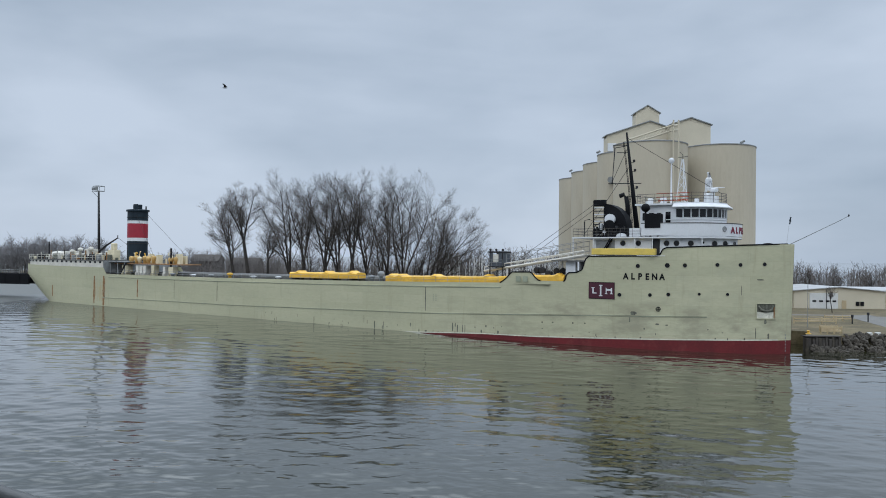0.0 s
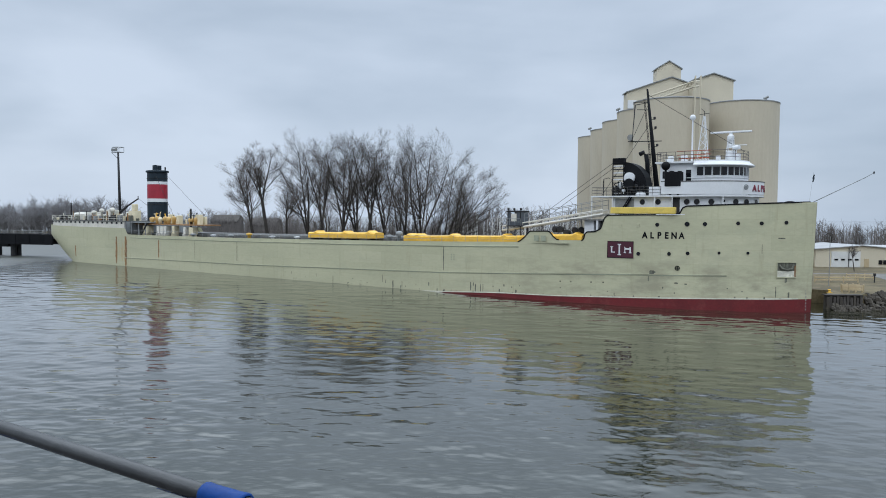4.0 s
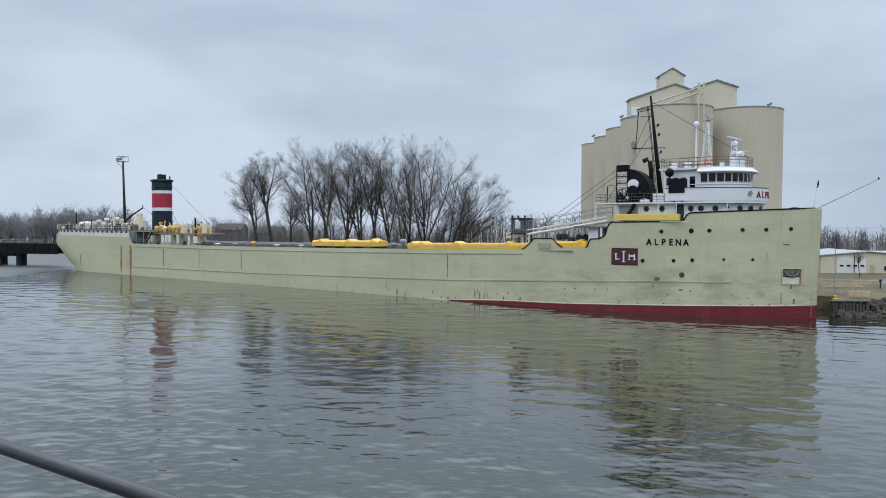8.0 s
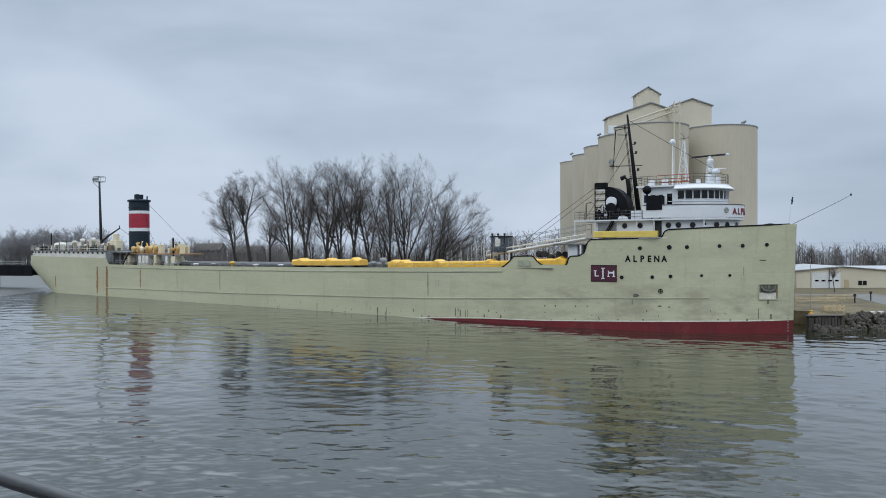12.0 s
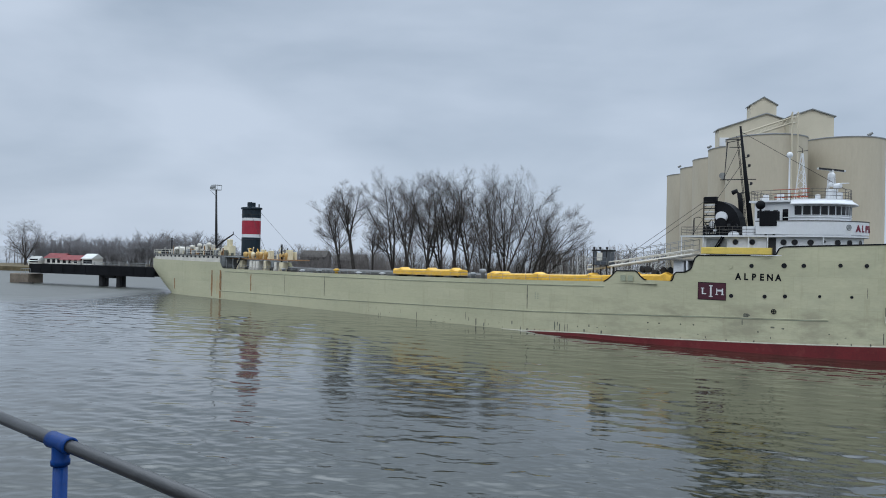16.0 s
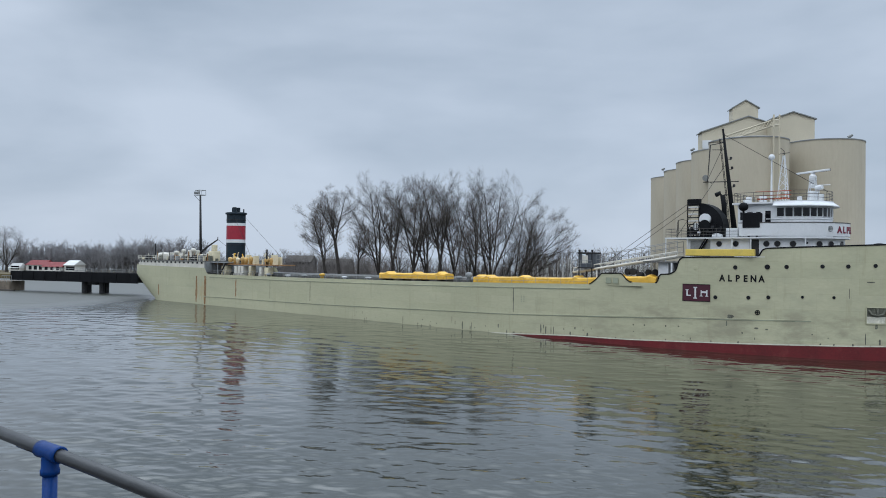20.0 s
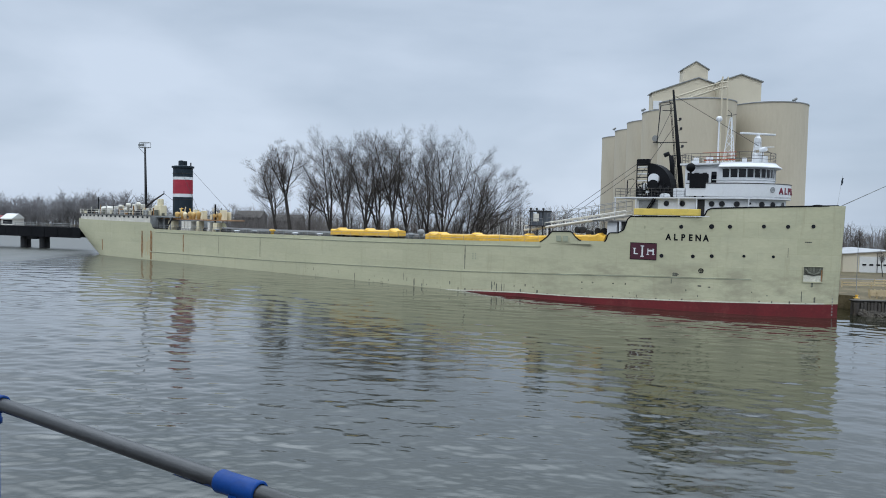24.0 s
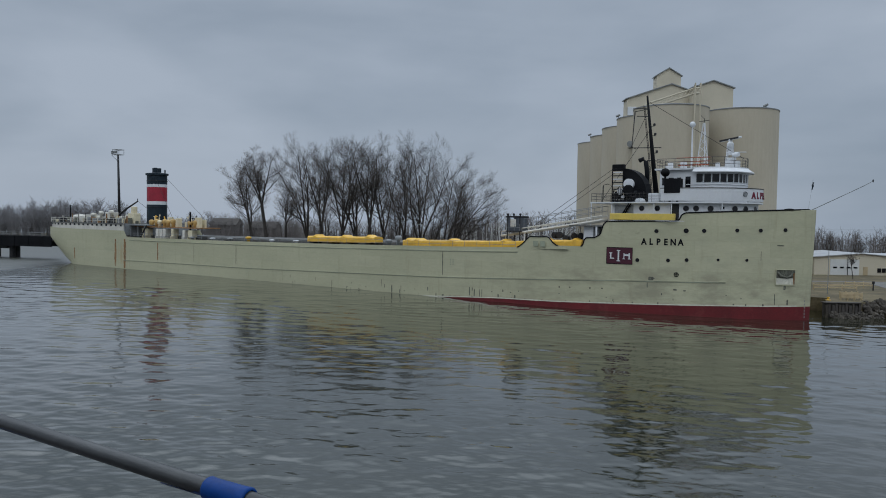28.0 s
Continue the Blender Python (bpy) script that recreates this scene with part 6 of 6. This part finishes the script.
    # timber fence frames on the lawn by the quay
    for x, y, w in ((46.4, 89.6, 2.4), (46.9, 90.6, 2.6), (47.5, 92.0, 2.2), (50.0, 104, 6.0), (57.0, 109, 4.0)):
        f = thing("timber_rack", pose(x, y, 1.7), "low pale timber rack on the grass", "rack", "timber racks on the lawn")
        for k in range(2):
            bm = B()
            box(bm, 0, 0, 0.28 + k * 0.36, w, 0.1, 0.46 + k * 0.36)
            part("rail", bm, PLANK, f)
        for i in range(4):
            bm = B()
            box(bm, i * w / 3 - 0.06, 0.08, 0, i * w / 3 + 0.06, 0.2, 0.9)
            part("post", bm, PLANK, f)
    b = thing("bollard", pose(44.8, 89.6, 1.7), "yellow mooring bollard on the quay", "bollard")
    bm = B()
    lathe(bm, [(0.34, 0), (0.34, 0.05), (0.13, 0.08), (0.13, 0.26), (0.2, 0.33), (0.15, 0.4)], 14)
    part("post", bm, YELLOW, b, smooth=True)
    p = thing("flagpole", pose(49.0, 98.2, 1.7), "slim weathered grey flagpole on the lawn", "pole")
    bm = B()
    tube(bm, [(0, 0, 0), (0, 0, 6.6)], 0.055, 8, 0.035)
    part("pole", bm, STEEL, p)
    sb = thing("utility_box", pose(57.9, 93.3, 1.7), "yellow and black utility box on posts", "box")
    bm = B()
    box(bm, 0, 0, 0.1, 1.5, 0.6, 0.9, bevel=0.04)
    part("body", bm, YELLOW, sb)
    bm = B()
    tube(bm, [(-0.3, 0.3, 0), (-0.3, 0.3, 1.5)], 0.1, 8)
    part("post", bm, BLACK, sb)


build_shore()


def build_lawn_bits():
    for x, y, h in ((58.5, 104.5, 0.9), (62.8, 108.0, 1.0), (72.5, 110.5, 1.1)):
        p = thing("sign_post", pose(x, y, 1.7), "short dark post on the lawn", "post")
        bm = B()
        tube(bm, [(0, 0, 0), (0, 0, h)], 0.09, 8)
        part("post", bm, DARK, p)
        bm = B()
        box(bm, -0.16, -0.1, h, 0.16, 0.1, h + 0.4, bevel=0.03)
        part("head", bm, DARK, p)
    for x, y, w in ((51.6, 88.7, 0.55), (52.7, 88.9, 0.6)):
        p = thing("pale_block", pose(x, y, 1.7), "pale concrete block on the bank", "block")
        bm = B()
        box(bm, 0, 0, -0.05, w, 0.4, 0.32, bevel=0.06)
        part("block", bm, ROOF, p)


build_lawn_bits()


# ---- light mast behind the stern, bridge and far shore ----
def build_far_side():
    # railway bridge
    br = thing("railway_bridge", pose(-142.5, 186.3, 0, 0, 0, -14), "dark low steel girder bridge on concrete and timber piers", "bridge")
    bm = B()
    box(bm, 2.6, -2.2, 2.9, 46.5, -1.8, 5.4)
    for i in range(11):
        box(bm, 2.8 + i * 4.1, -2.28, 2.9, 2.95 + i * 4.1, -2.2, 5.4)
    part("near_girder", bm, BLACK, br)
    bm = B()
    box(bm, 2.6, 1.8, 2.9, 46.5, 2.2, 5.4)
    part("far_girder", bm, DARK, br)
    bm = B()
    box(bm, 2.6, -1.8, 4.4, 46.5, 1.8, 4.7)
    part("track_deck", bm, TIMBER, br)
    bm = B()
    railing(bm, [(18, -2.3, 5.4), (44, -2.3, 5.4)], 0.9, 3.0, 0.05, 2)
    part("bridge_railing", bm, STEEL, br)
    for x in (27.6, 33.6):
        bm = B()
        tube(bm, [(x, -0.7, -2), (x, -0.7, 3.0)], 0.7, 12)
        tube(bm, [(x, 0.7, -2), (x, 0.7, 3.0)], 0.7, 12)
        part("pier", bm, DARK, br)
    bm = B()
    box(bm, 29, -1, 2.2, 32.2, 1, 2.9)
    part("brace_box", bm, DARK, br)
    bm = B()
    box(bm, -4.2, -2.8, -2, 3.0, 2.0, 2.6, bevel=0.25)
    part("end_pier", bm, PIERSTONE, br, "square weathered stone end pier")
    bm = B()
    box(bm, 1, -3.9, -0.2, 6, -3.45, 0.35)
    part("fender_beam", bm, TIMBER, br)
    bm = B()
    for i in range(5):
        tube(bm, [(0.2 + i * 0.9, -2.8, 2.3), (0.2 + i * 0.9, -2.8, 4.0)], 0.06, 5)
    tube(bm, [(0.2, -2.8, 4.0), (3.8, -2.8, 4.0)], 0.06, 5)
    part("pier_railing", bm, STEEL, br)
    # houses with red roofs on the far shore
    for x, y, w, d, h, mat in ((-215.5, 291, 8.0, 8, 3.2, REDROOF), (-206.8, 289, 8.8, 8, 2.5, REDROOF), (-197.2, 290, 4.4, 8, 3.3, ROOF), (-221.0, 288, 4.2, 5, 1.8, ROOF), (-80, 233, 8, 8, 6.6, DECK), (-69, 235, 9, 9, 5.6, DECK)):
        hs = thing("shore_house", pose(x, y, 1.7, 0, 0, 0), "white house with a red roof on the far shore" if mat is REDROOF else ("dark weathered house behind the trees" if mat is DECK else "pale shed with a light roof on the far shore"), "house", "houses on the far shore")
        bm = B()
        box(bm, 0, 0, 0, w, d, h)
        part("wall", bm, BRICKWALL if mat is not DECK else TIMBER, hs)
        bm = B()
        v = [bm.verts.new(p) for p in ((-0.4, -0.5, h), (w + 0.4, -0.5, h), (w + 0.4, d + 0.5, h), (-0.4, d + 0.5, h), (-0.4, d / 2, h + 2.1), (w + 0.4, d / 2, h + 2.1))]
        for q in ((0, 1, 5, 4), (2, 3, 4, 5), (0, 4, 3), (1, 2, 5), (3, 2, 1, 0)):
            bm.faces.new([v[i] for i in q])
        part("roof", bm, TIMBER if mat is DECK else mat, hs)
        for i in range(3):
            bm = B()
            box(bm, w * (0.15 + 0.3 * i), -0.06, 1.2, w * (0.15 + 0.3 * i) + 1.4, 0, 2.8)
            part("window", bm, GLASS, hs)


build_far_side()


# ---- the bridge walkway with its blue railing ----
RAIL_A, RAIL_B, RAIL_Z = Vector((-1.413, 2.034, 10.05)), Vector((-0.503, 1.508, 10.05)), 10.05
RAIL_FALL = 0.017


def build_railing():
    u = (RAIL_B - RAIL_A).normalized()
    yaw = math.degrees(math.atan2(u.y, u.x))
    rl = thing("railing", pose(RAIL_A.x, RAIL_A.y, 0, 0, 0, yaw), "worn grey pipe handrail with blue enamel posts and tee fittings", "railing")
    n = (RAIL_B - RAIL_A).length
    bm = B()
    tube(bm, [(-5 * n, 0, RAIL_Z + 5 * RAIL_FALL), (6 * n, 0, RAIL_Z - 6 * RAIL_FALL)], 0.019, 20)
    part("handrail", bm, PIPE, rl, "scuffed grey pipe handrail", True)
    rng = random.Random(9)
    for i in range(-5, 7):
        top = RAIL_Z - i * RAIL_FALL
        bm = B()
        tube(bm, [(i * n, 0, 9.0), (i * n, 0, top - 0.02)], 0.0205, 16)
        post = part("post", bm, BLUE, rl, "blue enamel post", True)
        bm = B()
        lathe(bm, [(0.034, 9.0), (0.05, 9.0), (0.05, 9.012), (0.026, 9.03)], 16, (i * n, 0, 0))
        part("foot_flange", bm, BLUE, post)
        bm = B()
        prof = [(-0.062, 0.0195), (-0.062, 0.0235), (-0.058, 0.0255), (-0.04, 0.0245), (0.04, 0.0245), (0.058, 0.0255), (0.062, 0.0235), (0.062, 0.0195)]
        rings = [[bm.verts.new((i * n + x, r * math.cos(2 * math.pi * k / 24), top + r * math.sin(2 * math.pi * k / 24))) for k in range(24)] for x, r in prof]
        for a, b2 in zip(rings, rings[1:]):
            for k in range(24):
                bm.faces.new((a[k], a[(k + 1) % 24], b2[(k + 1) % 24], b2[k]))
        lathe(bm, [(0.0215, top - 0.066), (0.027, top - 0.066), (0.0275, top - 0.052), (0.0245, top - 0.048), (0.0245, top - 0.01)], 20, (i * n, 0, 0), close=False)
        bmesh.ops.recalc_face_normals(bm, faces=bm.faces)
        part("tee_fitting", bm, BLUE, post, "blue tee fitting", True)
        # paint left on the underside of the pipe beside the tee
        for sgn in (-1, 1):
            bm = B()
            rows = []
            for q in range(9):
                x = sgn * (0.06 + 0.02 * q)
                span = (1.25 - 0.12 * q) * rng.uniform(0.75, 1.15)
                rows.append([bm.verts.new((i * n + x, 0.0194 * math.sin(a), top - 0.0194 * math.cos(a))) for a in np.linspace(-span, span, 9)])
            for a, b2 in zip(rows, rows[1:]):
                for k in range(8):
                    bm.faces.new((a[k], a[k + 1], b2[k + 1], b2[k]))
            bmesh.ops.recalc_face_normals(bm, faces=bm.faces)
            part("old_paint", bm, BLUE, rl, "worn blue paint on the pipe", True)
    wk = tagged(new("walkway"), "dark asphalt bridge walkway under the railing", "walkway", kind="structure")
    wk.matrix_basis = pose(RAIL_A.x, RAIL_A.y, 0, 0, 0, yaw)
    bm = B()
    box(bm, -5.4 * n, -5.5, 8.7, 6.4 * n, 0.12, 9.0)
    part("slab", bm, ASPHALT, wk)
    for x in (-4.5, 5.5):
        bm = B()
        box(bm, x - 0.5, -4.5, -2, x + 0.5, -1.2, 8.7)
        part("pier", bm, CONCRETE, wk)


build_railing()


# ---- gull ----
def build_gull():
    g = thing("gull", pose(0, 0, 0), "grey gull gliding over the ship", "bird")
    bm = B()
    lathe(bm, [(0.01, -0.26), (0.05, -0.16), (0.075, 0.02), (0.05, 0.16), (0.035, 0.22), (0.01, 0.28)], 10)
    bmesh.ops.transform(bm, matrix=pose(0, 0, 0, 0, 90, 0), verts=bm.verts)
    part("body", bm, STEEL, g, smooth=True)
    bm = B()
    box(bm, -0.42, -0.06, -0.01, -0.22, 0.06, 0.01)
    part("tail", bm, WHITE, g)
    wings = []
    for sgn in (1, -1):
        bm = B()
        rows = []
        for y, x0, x1, z in ((0.03, 0.13, -0.11, 0.02), (0.3, 0.17, -0.06, 0.09), (0.62, 0.02, -0.13, 0.05)):
            rows.append([bm.verts.new((x, sgn * y, z + dz)) for x, dz in ((x0, 0), ((x0 + x1) / 2, 0.015), (x1, 0), ((x0 + x1) / 2, -0.008))])
        for a, b2 in zip(rows, rows[1:]):
            for k in range(4):
                bm.faces.new((a[k], a[(k + 1) % 4], b2[(k + 1) % 4], b2[k]))
        bm.faces.new(rows[-1])
        bmesh.ops.recalc_face_normals(bm, faces=bm.faces)
        wings.append(part("wing", bm, DARK, g, "dark grey wing"))
    return g, wings


gull, wings = build_gull()
scanner = bpy.data.objects["radar_scanner"]


def motions():
    walk(gull, [(0.0, pose(-22.6, 75.0, 27.7, 0, 0, 0)), (0.3, pose(-18.5, 75.0, 28.0, 0, 0, 0)), (0.6, pose(-13.8, 75.0, 28.3, 0, 0, 0)), (0.9, pose(-9.8, 75.0, 28.9, 0, 0, 0)), (1.2, pose(-5.5, 75.0, 30.1, 0, 0, 0)), (1.5, pose(-2.3, 75.0, 31.5, 0, 0, 0)), (1.8, pose(1.2, 75.0, 32.5, 0, 0, 0)), (2.1, pose(5.0, 75.0, 33.2, 0, 0, 0)), (2.4, pose(9.3, 75.0, 34.0, 0, 0, 0)), (2.7, pose(13.6, 75.0, 34.4, 0, 0, 0)), (3.0, pose(18.4, 75.0, 35.2, 0, 0, 0)), (6.0, pose(66.4, 83.0, 55.2, 0, 0, 0)), (28.0, pose(266.4, 143.0, 95.2, 0, 0, 0))])
    walk(wings[0], [(0.2 * i, pose(0, 0, 0, (24, -8)[i % 2])) for i in range(141)])
    walk(wings[1], [(0.2 * i, pose(0, 0, 0, (-24, 8)[i % 2])) for i in range(141)])
    walk(scanner, [(0.25 * i, pose(9.2, 0, 20.9, 0, 0, 14.3 - 159.6 * (0.25 * i - 7.316))) for i in range(113)])
    walk(water, [(0.0, pose(0, 0, 0)), (14.0, pose(2.4, -1.6, 0)), (28.0, pose(4.8, -3.2, 0))])


motions()
